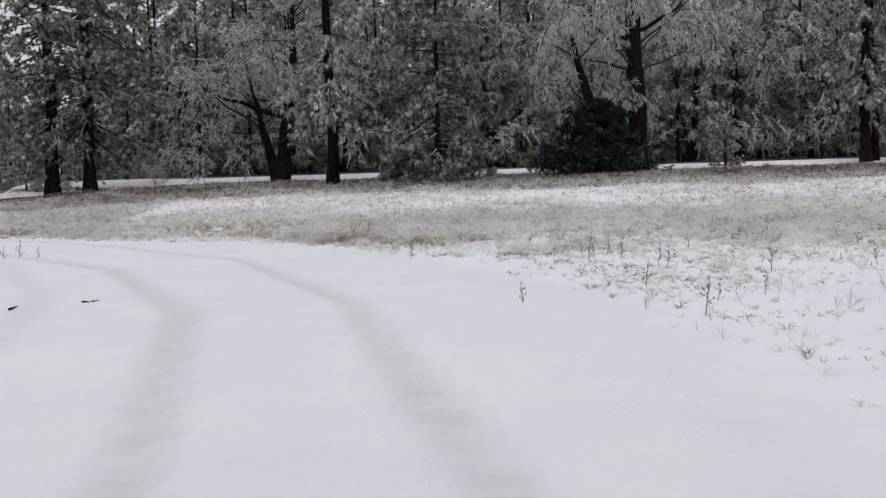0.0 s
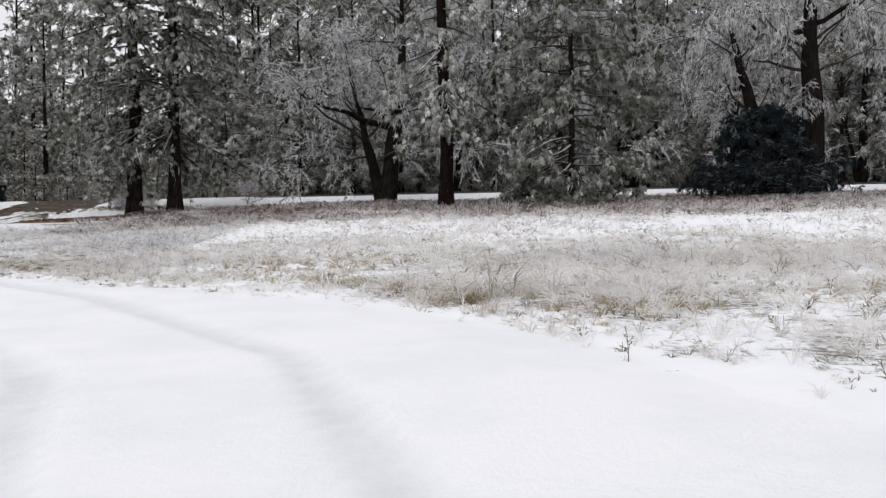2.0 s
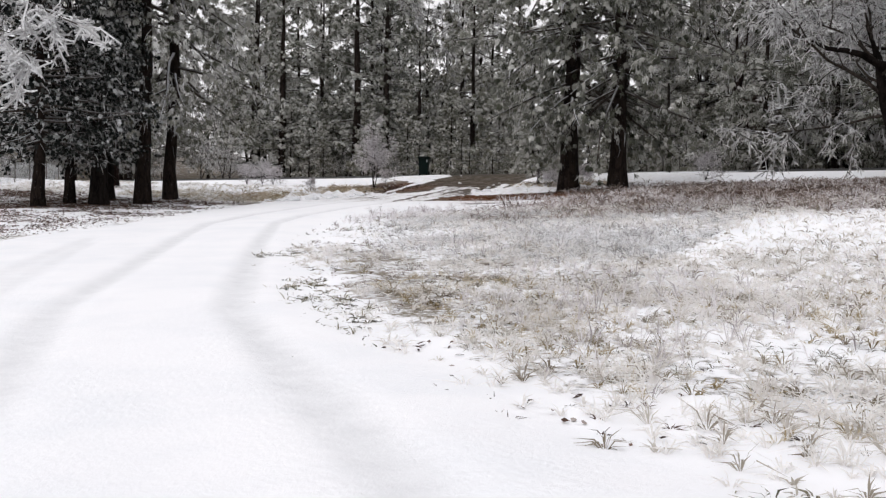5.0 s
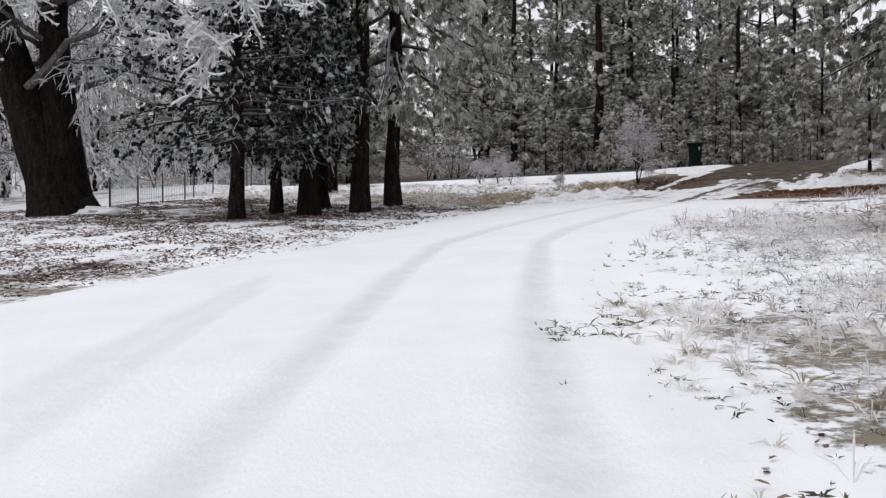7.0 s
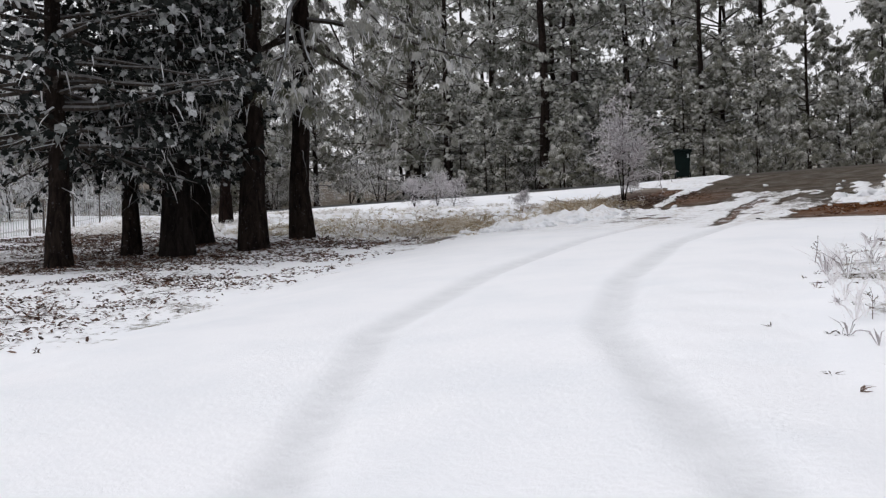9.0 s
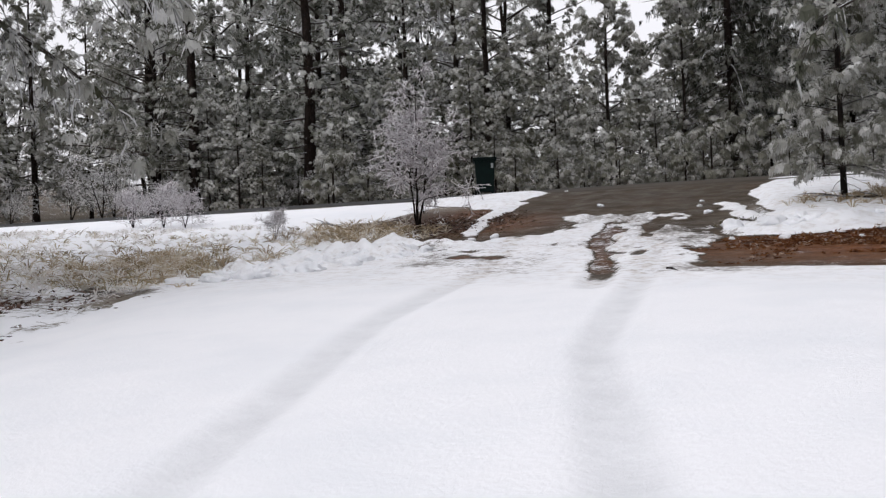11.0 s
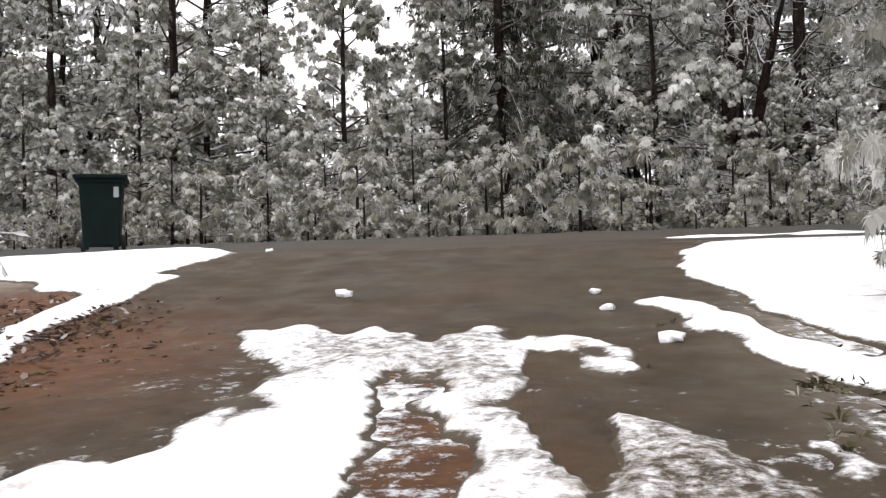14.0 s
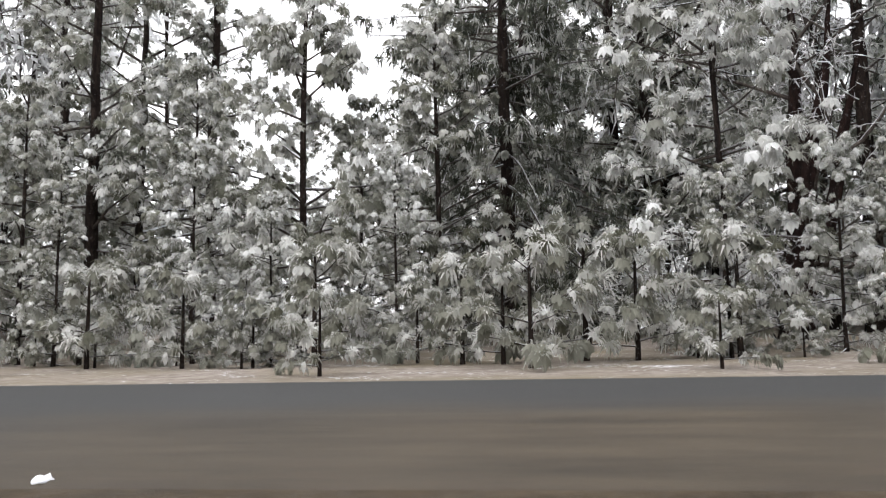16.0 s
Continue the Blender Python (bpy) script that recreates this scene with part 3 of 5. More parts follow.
tongue = smooth(-0.15, 0.6, np.minimum.reduce([sx - lim_l, lim_r - sx, 59.15 - sy]) + 1.4 * drawn + 0.9 * torn)


def streak(ax, ay, bx, by, width, power=4):
    u = np.clip(((sx - ax) * (bx - ax) + (sy - ay) * (by - ay)) / ((bx - ax) ** 2 + (by - ay) ** 2), 0, 1)
    d = np.hypot(sx - ax - u * (bx - ax), sy - ay - u * (by - ay)) + 0.35 * torn + 0.2 * fray
    return np.exp(-(np.abs(d) / width) ** power)


bare_streaks = np.maximum.reduce([streak(-29.8, 57.5, -29.4, 55.8, 0.24), streak(-29.4, 55.8, -29.05, 54.1, 0.22), streak(-29.05, 54.1, -28.6, 52.4, 0.17), 0.9 * streak(-28.6, 52.4, -28.05, 50.4, 0.14), 0.62 * streak(-28.05, 50.4, -27.5, 48.3, 0.14),
                                  streak(-28.84, 57.9, -28.5, 54.9, 0.14), 0.35 * streak(-28.5, 54.8, -27.9, 52.0, 0.09), 0.9 * streak(-30.9, 52.5, -30.2, 52.2, 0.26), 0.8 * streak(-31.9, 53.6, -31.0, 53.2, 0.13)])
broken = 0.072 * tongue - 0.033 + (0.04 * fray + 0.06 * torn + 0.05 * chips - 0.010 * smooth(-28.7, -28.2, sx)) * smooth(50, 53, sy) - 0.07 * bare_streaks - 0.018 * smooth(0.58, 0.7, fractal(sx + 0.2 * sy, sy * 0.4, 1.0, 31, 5)) * smooth(52, 55, sy)
# snow banks on both sides where the drive meets the road
bank_r = smooth(0.0, 0.6, np.minimum.reduce([sx + 27.95 - 0.2 * np.abs(sy - 62.3), 63.7 - sy + 0.03 * (sx + 26), 0.27 * (sy - 61.1) + 0.96 * (sx + 27.7), 0.35 * (-17.5 - sx)]) + 0.7 * ragged + 0.5 * fray)
strip_r = np.maximum.reduce([streak(-27.9, 60.0, -27.45, 58.6, 0.24, 2), streak(-27.45, 58.6, -27.0, 57.2, 0.28, 2), streak(-27.0, 57.2, -26.5, 56.1, 0.36, 2), 0.9 * streak(-27.4, 64.7, -16.0, 64.9, 0.26, 2)])
bank_l = smooth(0.0, 0.9, np.minimum.reduce([-33.15 - sx - 0.25 * np.abs(sy - 63.6), 64.4 - sy + 0.1 * (sx + 36), sy - 61.0 + 0.5 * np.minimum(sx + 34.4, 0)]) + 1.0 * ragged + 0.5 * fray)
strip_l = np.maximum(streak(-32.4, 56.0, -33.4, 59.4, 0.17, 2), streak(-33.4, 59.4, -33.6, 61.9, 0.30, 2))
banks = 0.16 * np.maximum(bank_r, bank_l) + 0.09 * np.maximum(strip_r, strip_l) * (0.6 + 0.8 * vnoise(sx, sy, 0.5, 8)) - 0.03
thick = np.where(sy > 47.5, np.maximum(thick * (1 - ramp_zone) + broken * ramp_zone, banks * smooth(55, 57, sy) - 0.05 * (1 - smooth(55, 57, sy))), thick)


cut = smooth(0.0, 0.3, sx - lim_r + 0.9 * ragged + 0.7 * fray) * smooth(50.0, 50.4, sy + 0.8 * fray) * (1 - smooth(54.6, 55.2, sy))
thick = thick - 0.16 * cut


def ridge(ax, ay, bx, by, width):
    u = np.clip(((sx - ax) * (bx - ax) + (sy - ay) * (by - ay)) / ((bx - ax) ** 2 + (by - ay) ** 2), 0, 1)
    d = np.hypot(sx - ax - u * (bx - ax), sy - ay - u * (by - ay))
    return np.exp(-(d / width) ** 2)


knobs = np.abs(fractal(sx, sy, 0.55, 81, 3) - 0.5) * 2
berm = np.maximum.reduce([1.25 * ridge(-33.9, 50.7, -32.6, 53.0, 0.55), ridge(-34.0, 52.0, -33.2, 54.4, 0.6), 0.75 * ridge(-33.3, 54.5, -31.7, 54.3, 0.42), 0.8 * ridge(-26.3, 55.2, -22.0, 57.2, 0.75)])
thick = np.maximum(thick, berm * (0.12 + 0.30 * knobs) + 0.10 * fray - 0.03 * (berm < 0.15) - 0.12 * (berm < 0.05))
sz = land(sx, sy) + thick
keep = (thick > -0.025)
fk = keep[sf].any(1)
used = np.unique(sf[fk])
back = np.zeros(len(sx), np.int64)
back[used] = np.arange(len(used))
sf = back[sf[fk]]
snow_cover = piece("snow_cover", np.stack([sx, sy, sz], 1)[used], [sf], M_DRIVEN, shaded_smooth=True)
cover_of(snow_cover.data, (rut * (1 - 0.3 * ramp_zone))[used], (ramp_zone * np.clip(0.35 + rut, 0, 1))[used], (smooth(47.8, 49.4, sy) * np.maximum(0.95 * (1 - smooth(-0.03, 0.06, thick)), (0.22 + 0.26 * vnoise(sx + 0.2 * sy, sy * 0.4, 0.8, 77) + 0.07 * smooth(-29.0, -28.4, sx)) * ramp_zone * (sx > lim_l) * (sx < lim_r) * (sy < 59.3)))[used])
tagged(snow_cover, "white snow on the drive with packed grey wheel ruts", "snow", kind="stuff")

# ---- trees ----
def sweep(rng, base, way, length, seg, lift, wander):
    """Polylines from base along way, bending up or down by lift and wandering."""
    n = len(base)
    P = np.zeros((n, seg + 1, 3))
    P[:, 0] = base
    d = unit(way)
    for s in range(seg):
        d = unit(d + np.array([0, 0, 1.0]) * (lift / seg)[:, None] + rng.normal(0, wander, (n, 3)))
        P[:, s + 1] = P[:, s] + d * (length / seg)[:, None]
    return P


def along(P, frac):
    """Points at a fraction of each polyline."""
    k = P.shape[1] - 1
    f = np.clip(frac * k, 0, k - 1e-6)
    i = f.astype(int)
    r = np.arange(len(P))
    a, b = P[r, i], P[r, i + 1]
    return a + (b - a) * (f - i)[:, None], unit(b - a)


def trunk_line(rng, height, bend, seg=14, lean=(0, 0)):
    z = np.linspace(-0.25, height, seg + 1)
    w = np.cumsum(rng.normal(0, bend, (seg + 1, 2)), 0)
    w -= w[0] + (w[-1] - w[0]) * 0.5 * (z / height)[:, None]
    w[0] = w[1] * 0
    P = np.column_stack([w[:, 0] + lean[0] * z, w[:, 1] + lean[1] * z, z])
    return P


def pine(seed, height=18.0, girth=0.36, bare=4.0, spread=3.6, limbs=56, shoots=7, per=5, needles=10, length=0.24, width=0.035, droop=0.15, top=0.8, stuff=M_NEEDLES, trunk_stuff=M_PINE_BARK, seg=14, lean=(0, 0), dead=8, crowd=1.25, fine=True, puff=0.8, mop=0.0, rime=0, stout=0.75, leafy=False, core=True, tufted=False, lopped=None):
    """A pine: tapered trunk, curved limbs, and a crown of needle bundles with gaps."""
    rng = np.random.default_rng(seed)
    root = new("pine_tree")
    line = trunk_line(rng, height, 0.035 * height / 18, seg, lean)
    z = line[:, 2]
    rad = girth * np.maximum(1 - np.maximum(z, 0) / height, 0) ** 0.75 + 0.02 + girth * 0.45 * np.exp(-np.maximum(z, 0) / 0.5)
    v, f = tubes(line[None], rad[None], 12)
    v = v + rng.normal(0, girth * 0.04, v.shape)
    piece("trunk", v, [f], trunk_stuff, root, shaded_smooth=True)
    q = np.sort(rng.uniform(0, 1, limbs)) ** crowd
    h = bare + (height * 0.985 - bare) * q
    az = np.arange(limbs) * 2.39996 + rng.normal(0, 0.35, limbs)
    taper = (1 - q) ** top * (0.35 + 0.65 * np.minimum(1, q * 5 + 0.45))
    L = spread * taper * rng.uniform(0.6, 1.2, limbs) + 0.35
    if lopped is not None:
        L = np.where((np.cos(az - lopped) > 0.35) & (h < 8), np.minimum(L, 1.7), L)
    up = -droop + 0.75 * q + rng.normal(0, 0.12, limbs)
    way = np.column_stack([np.cos(az), np.sin(az), up])
    ax = np.interp(h, z, line[:, 0])
    ay = np.interp(h, z, line[:, 1])
    P = sweep(rng, np.column_stack([ax, ay, h]), way, L, 5, np.where(q < 0.6, 0.10, 0.35) - droop * 0.8, 0.09)
    R = stout * (0.018 + 0.017 * L)[:, None] * np.linspace(1, 0.25, 6)
    sets = [tubes(P, R, 5 if fine else 3)]
    if dead:
        dz = rng.uniform(min(1.8, bare * 0.5), bare + 1.0, dead)
        da = rng.uniform(0, 6.28, dead)
        DP = sweep(rng, np.column_stack([np.interp(dz, z, line[:, 0]), np.interp(dz, z, line[:, 1]), dz]), np.column_stack([np.cos(da), np.sin(da), rng.normal(-0.25, 0.2, dead)]), rng.uniform(0.6, 2.2, dead), 5, np.full(dead, -0.5), 0.12)
        sets.append(tubes(DP, 0.022 * stout * np.ones((dead, 1)) * np.linspace(1, 0.2, 6), 4))
    m = limbs * shoots
    own = np.repeat(np.arange(limbs), shoots)
    fr = rng.uniform(0.28, 1.0, m)
    at, d = along(P[own], fr)
    out = unit(np.cross(d, np.array([0, 0, 1.0])) * rng.choice([-1.0, 1.0], m)[:, None] * rng.uniform(0.3, 1.1, m)[:, None] + d * 0.8 + np.column_stack([np.zeros(m), np.zeros(m), rng.normal(0.05 - droop * 0.6, 0.3, m)]))
    SL = (L[own] * 0.30 * (1.15 - 0.5 * fr) + 0.22) * rng.uniform(0.6, 1.3, m)
    SP = sweep(rng, at, out, SL, 3, np.full(m, -droop * 0.6), 0.16)
    if fine:
        sets.append(tubes(SP, np.full((m, 1), 0.012 * stout) * np.linspace(1, 0.4, 4), 3))
    own = np.repeat(np.arange(m), per)
    at, d = along(SP[own], np.tile(np.linspace(0.25, 1.0, per), m) + rng.uniform(-0.08, 0.08, m * per))
    way = unit(d * 0.7 + rng.normal(0, 0.35, d.shape) + np.array([0, 0, 0.15 - droop]))
    leaf = (puffs if leafy else mops)(rng, at, way, needles, length, width, mop) if mop else brushes(rng, at, way, needles, length, width, puff, 0.2 + droop)
    if tufted:
        leaf = join(leaf, puffs(rng, at, way, 32 if per < 3 else 20, length * 0.70, width, mop))
    elif mop and core and not leafy:
        leaf = join(leaf, mops(rng, at, way, 20 if fine else 12, length * 0.80, length * (0.16 if fine else 0.22), mop))
    hung = None
    if rime:
        own = np.repeat(np.arange(m), rime)
        at, d = along(SP[own], rng.uniform(0.1, 1.0, m * rime))
        w = unit(d * 0.35 + rng.normal(0, 0.35, d.shape) + np.array([0, 0, -0.7]))
        hung = slivers(at, w, unit(np.cross(w, rng.normal(0, 1, w.shape))), rng.uniform(0.15, 0.55, len(w)), rng.uniform(0.018, 0.04, len(w)), np.full(len(w), 0.25))
    crown_of(root, join(*sets), leaf, stuff, hung)
    return root


def broadleaf(seed, height=14.0, girth=0.5, stems=((0.0, 0.0, 1.0),), bare=0.3, limbs=9, mids=8, twigs=9, sprigs=7, reach=0.5, droop=0.35, width=0.030, trunk_stuff=M_DARK_BARK, name="broadleaf_tree", twig_stuff=M_TWIG, fine_twigs=True, boughs=(), limb_stuff=None):
    """A bare tree in hoar frost: forked trunk, crooked limbs, branches and many thin white twigs."""
    rng = np.random.default_rng(seed)
    root = new(name)
    wood, fine, lines = [], [], []
    for n, (lx, ly, share) in enumerate(stems):
        line = trunk_line(rng, height * share * 0.8, 0.06 * height / 14, 10, (lx, ly))
        z = line[:, 2]
        g = girth * (0.55 + 0.45 * share) / len(stems) ** 0.4
        rad = g * np.maximum(1 - np.maximum(z, 0) / z[-1], 0.04) ** 0.7 + g * 0.4 * np.exp(-np.maximum(z, 0) / 0.6)
        v, f = tubes(line[None], rad[None], 12)
        v = v + rng.normal(0, girth * 0.035, v.shape)
        piece("trunk", v, [f], trunk_stuff, root, shaded_smooth=True)
        lines.append((line, z, share))
    for line, z, share in lines:
        q = np.sort(rng.uniform(0, 1, limbs))
        h = z[-1] * (bare + (1 - bare) * q)
        az = np.arange(limbs) * 2.39996 + rng.normal(0, 0.5, limbs)
        L = height * reach * (1 - 0.55 * q) * rng.uniform(0.6, 1.15, limbs)
        P = sweep(rng, np.column_stack([np.interp(h, z, line[:, 0]), np.interp(h, z, line[:, 1]), h]), np.column_stack([np.cos(az), np.sin(az), 0.35 + 0.6 * q]), L, 7, np.full(limbs, 0.25), 0.16)
        if boughs and share == 1.0:
            # stout crooked boughs: height on the stem, bearing, length, bend, half thickness
            for bh, ba, bl, bb, br in boughs:
                start = np.array([[np.interp(bh, z, line[:, 0]), np.interp(bh, z, line[:, 1]), bh]])
                BP = sweep(rng, start, np.array([[np.cos(ba), np.sin(ba), 0.2]]), np.array([bl]), 7, np.array([bb]), 0.28)
                bv, bf = tubes(BP, br * np.linspace(1, 0.28, 8)[None], 8)
                piece("limb", bv, [bf], trunk_stuff, root, shaded_smooth=True)
        R = (0.02 * min(1.0, height / 9) + girth * 0.045 * L / height * 10 * 0.5)[:, None] * np.linspace(1, 0.2, 8)
        wood.append(tubes(P, R, 6 if fine_twigs else 4))
        m = len(P) * mids
        own = np.repeat(np.arange(len(P)), mids)
        fr = rng.uniform(0.22, 1.0, m)
        at, d = along(P[own], fr)
        w = unit(d + rng.normal(0, 0.65, (m, 3)) + np.array([0, 0, 0.15]))
        L2 = L[own] * 0.42 * rng.uniform(0.5, 1.2, m)
        P2 = sweep(rng, at, w, L2, 5 if fine_twigs else 3, np.full(m, -droop * 0.7), 0.17)
        wood.append(tubes(P2, (0.010 * min(1.0, height / 9) + 0.010 * L2)[:, None] * np.linspace(1, 0.25, P2.shape[1]), 4 if fine_twigs else 3))
        t = m * twigs
        own = np.repeat(np.arange(m), twigs)
        fr = rng.uniform(0.15, 1.0, t)
        at, d = along(P2[own], fr)
        w = unit(d * 0.7 + rng.normal(0, 0.7, (t, 3)) + np.array([0, 0, -droop * 0.5]))
        L3 = (0.25 + 0.35 * L2[own]) * rng.uniform(0.5, 1.2, t)
        P3 = sweep(rng, at, w, L3, 3, np.full(t, -droop * 1.6), 0.15)
        if fine_twigs:
            fine.append(tubes(P3, np.full((t, 1), width * 0.42) * np.linspace(1, 0.5, 4), 3))
        else:
            run = P3[:, -1] - P3[:, 0]
            far = np.linalg.norm(run, axis=1)
            fine.append(slivers(P3[:, 0], unit(run), unit(np.cross(run, rng.normal(0, 1, (t, 3)))), far, np.full(t, width), np.zeros(t)))
        s = t * sprigs
        own = np.repeat(np.arange(t), sprigs)
        at, d = along(P3[own], rng.uniform(0.05, 1.0, s))
        w = unit(d * 0.6 + rng.normal(0, 0.7, (s, 3)) + np.array([0, 0, -droop * 0.7]))
        side = unit(np.cross(w, rng.normal(0, 1, (s, 3))))
        fine.append(slivers(at, w, side, rng.uniform(0.10, 0.34, s) * height / 14 ** 0.9 if height < 6 else rng.uniform(0.12, 0.36, s), width * rng.uniform(0.7, 1.3, s), np.full(s, 0.3 * droop)))
    crown = crown_of(root, join(*wood), join(*fine), twig_stuff)
    if limb_stuff:
        crown.data.materials[0] = limb_stuff
    return root


def stand(root, x, y, turn=0.0, size=1.0, tall=1.0, sink=0.0):
    root.matrix_basis = pose(x, y, float(land(x, y)) - sink, 0, 0, turn) @ Matrix.Diagonal((size, size, size * tall, 1))
    return root


def again(root, x, y, turn=0.0, size=1.0, tall=1.0, sink=0.0):
    """Another tree of the same make."""
    root_scale = root.scale.copy()
    m = pose(x, y, float(land(x, y)) - sink, 0, 0, turn) @ Matrix.Diagonal((size / root_scale[0], size / root_scale[1], size * tall / root_scale[2], 1))
    return copy_thing(root, m)


L_PINE = "tall ponderosa pine with dark bark and frosted needles"
# the two pines by the mouth of the drive
pine_a = tagged(stand(pine(101, 20, 0.38, 3.6, 5.4, 112, 9, 3, 14, 0.205, 0.028, 0.42, 0.8, M_NEEDLES_MID, mop=0.9, tufted=True, rime=2, lopped=2.5), -22.6, 55.6, 0), "tall pine with drooping frosted branches beside the drive's mouth", "tree", "pines by the drive")
pine_b = tagged(stand(pine(102, 19, 0.33, 3.5, 5.0, 108, 9, 3, 14, 0.205, 0.028, 0.42, 0.8, M_NEEDLES_MID, mop=0.9, tufted=True, rime=2), -20.35, 55.6, 0), "tall dark-trunked pine with hanging frosted twigs", "tree", "pines by the drive")
# the pine with litter round its foot
pine_d = tagged(stand(pine(103, 18, 0.28, 3.8, 2.9, 90, 8, 3, 14, 0.20, 0.028, 0.5, 0.7, M_NEEDLES, M_RED_BARK, mop=1.1, tufted=True, rime=3), -5.1, 47.6, 0), "reddish-barked pine standing in brown leaf litter", "tree", "meadow trees")
# a thick young pine, branched to the ground
young_pine = tagged(stand(pine(104, 16, 0.12, 0.2, 3.3, 140, 9, 3, 14, 0.22, 0.028, 0.3, 0.45, M_NEEDLES_MID, mop=1.0, tufted=True, rime=1), 0.3, 48.5, 0), "bushy green-grey pine branched down to the ground", "tree", "meadow trees")
# the forked broadleaf tree between them
fork_tree = tagged(stand(broadleaf(105, 15, 0.64, ((0.09, 0.0, 1.0), (-0.27, -0.08, 0.52)), 0.30, 14, 10, 10, 7, 0.52, 0.4, width=0.052, boughs=((4.3, 3.6, 4.8, 0.5, 0.22), (4.9, 3.5, 2.6, 1.1, 0.13), (6.0, 0.2, 4.0, 0.7, 0.13), (5.4, 2.7, 3.4, 0.9, 0.11))), -9.5, 58.2, 0), "forked old broadleaf tree covered in hoar frost", "tree", "meadow trees")
# the twin-stemmed tree over the dark spruce
twin_tree = tagged(stand(broadleaf(106, 16, 0.66, ((0.0, 0.0, 1.0),), 0.34, 14, 10, 10, 7, 0.50, 0.85, width=0.052, boughs=((8.0, 3.1, 4.6, 1.3, 0.16), (8.2, -0.1, 4.2, 1.5, 0.14))), 11.9, 54.6, 0), "tall dark broadleaf tree with a forked crown of white frosted twigs", "tree", "meadow trees")
tagged(stand(broadleaf(109, 11, 0.46, ((-0.24, 0.0, 1.0),), 0.3, 12, 9, 9, 6, 0.5, 0.85, width=0.052), 10.3, 54.9, 0), "leaning dark broadleaf tree rising out of a spruce", "tree", "meadow trees")
spruce = tagged(stand(pine(107, 3.7, 0.16, 0.1, 3.3, 110, 10, 4, 14, 0.22, 0.05, 0.16, 0.75, M_SPRUCE, M_DARK_BARK, 10, (0, 0), 0), 9.3, 52.6, 0), "low dark blue-green spruce at the foot of a tree", "tree", "meadow trees")
sapling = tagged(stand(pine(108, 3.0, 0.06, 0.25, 1.0, 34, 5, 2, 14, 0.17, 0.03, -0.1, 0.8, M_NEEDLES_PALE, M_DARK_BARK, 8, (0, 0), 0, mop=0.4), 18.7, 59.6, 0), "small frosted pine sapling before the road", "tree", "saplings")
far_pine = tagged(again(pine_d, 28.4, 61.0, 140, 1.15), "tall pine with two dark trunks near the road", "tree", "meadow trees")
again(pine_d, 29.6, 62.4, 30, 0.9)
again(twin_tree, 24.5, 75.0, 130, 0.85)
again(fork_tree, 5.0, 74.5, 200, 0.9)

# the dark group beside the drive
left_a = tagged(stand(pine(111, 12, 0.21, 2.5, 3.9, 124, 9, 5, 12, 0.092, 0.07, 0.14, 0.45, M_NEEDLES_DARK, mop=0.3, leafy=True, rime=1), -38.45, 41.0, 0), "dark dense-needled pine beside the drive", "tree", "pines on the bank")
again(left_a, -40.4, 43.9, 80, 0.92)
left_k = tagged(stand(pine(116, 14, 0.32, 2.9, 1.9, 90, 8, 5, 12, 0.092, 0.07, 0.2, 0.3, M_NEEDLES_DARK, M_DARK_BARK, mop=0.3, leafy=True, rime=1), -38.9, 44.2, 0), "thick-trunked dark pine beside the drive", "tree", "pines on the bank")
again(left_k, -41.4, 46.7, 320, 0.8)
left_f = tagged(stand(pine(112, 21, 0.29, 7.6, 4.8, 64, 8, 2, 18, 0.25, 0.032, 0.35, 0.7, mop=0.9, dead=2, tufted=True, rime=2, lean=(0.012, 0.0)), -38.3, 46.0, 0), L_PINE, "tree", "pines on the bank")
left_g = tagged(stand(pine(113, 22, 0.27, 4.8, 5.6, 70, 13, 2, 16, 0.22, 0.032, 0.40, 0.7, M_NEEDLES_PALE, mop=0.9, dead=2, tufted=True, rime=5), -39.5, 48.7, 0), L_PINE, "tree", "pines on the bank")
thin_red = tagged(stand(pine(114, 9, 0.2, 3.2, 1.9, 34, 5, 2, 14, 0.22, 0.045, mop=0.8, trunk_stuff=M_RED_BARK), -47.6, 52.2, 0), "slim red-barked pine on the bank", "tree", "pines on the bank")
big_tree = tagged(stand(broadleaf(115, 17, 1.32, ((-0.22, -0.22, 1.0), (-0.04, -0.04, 0.86)), 0.3, 12, 9, 9, 7, 0.5, 0.6, width=0.040, limb_stuff=M_WHITE_LIMB), -47.2, 39.2, 0), "massive old broadleaf tree with a flared black trunk", "tree", "pines on the bank")


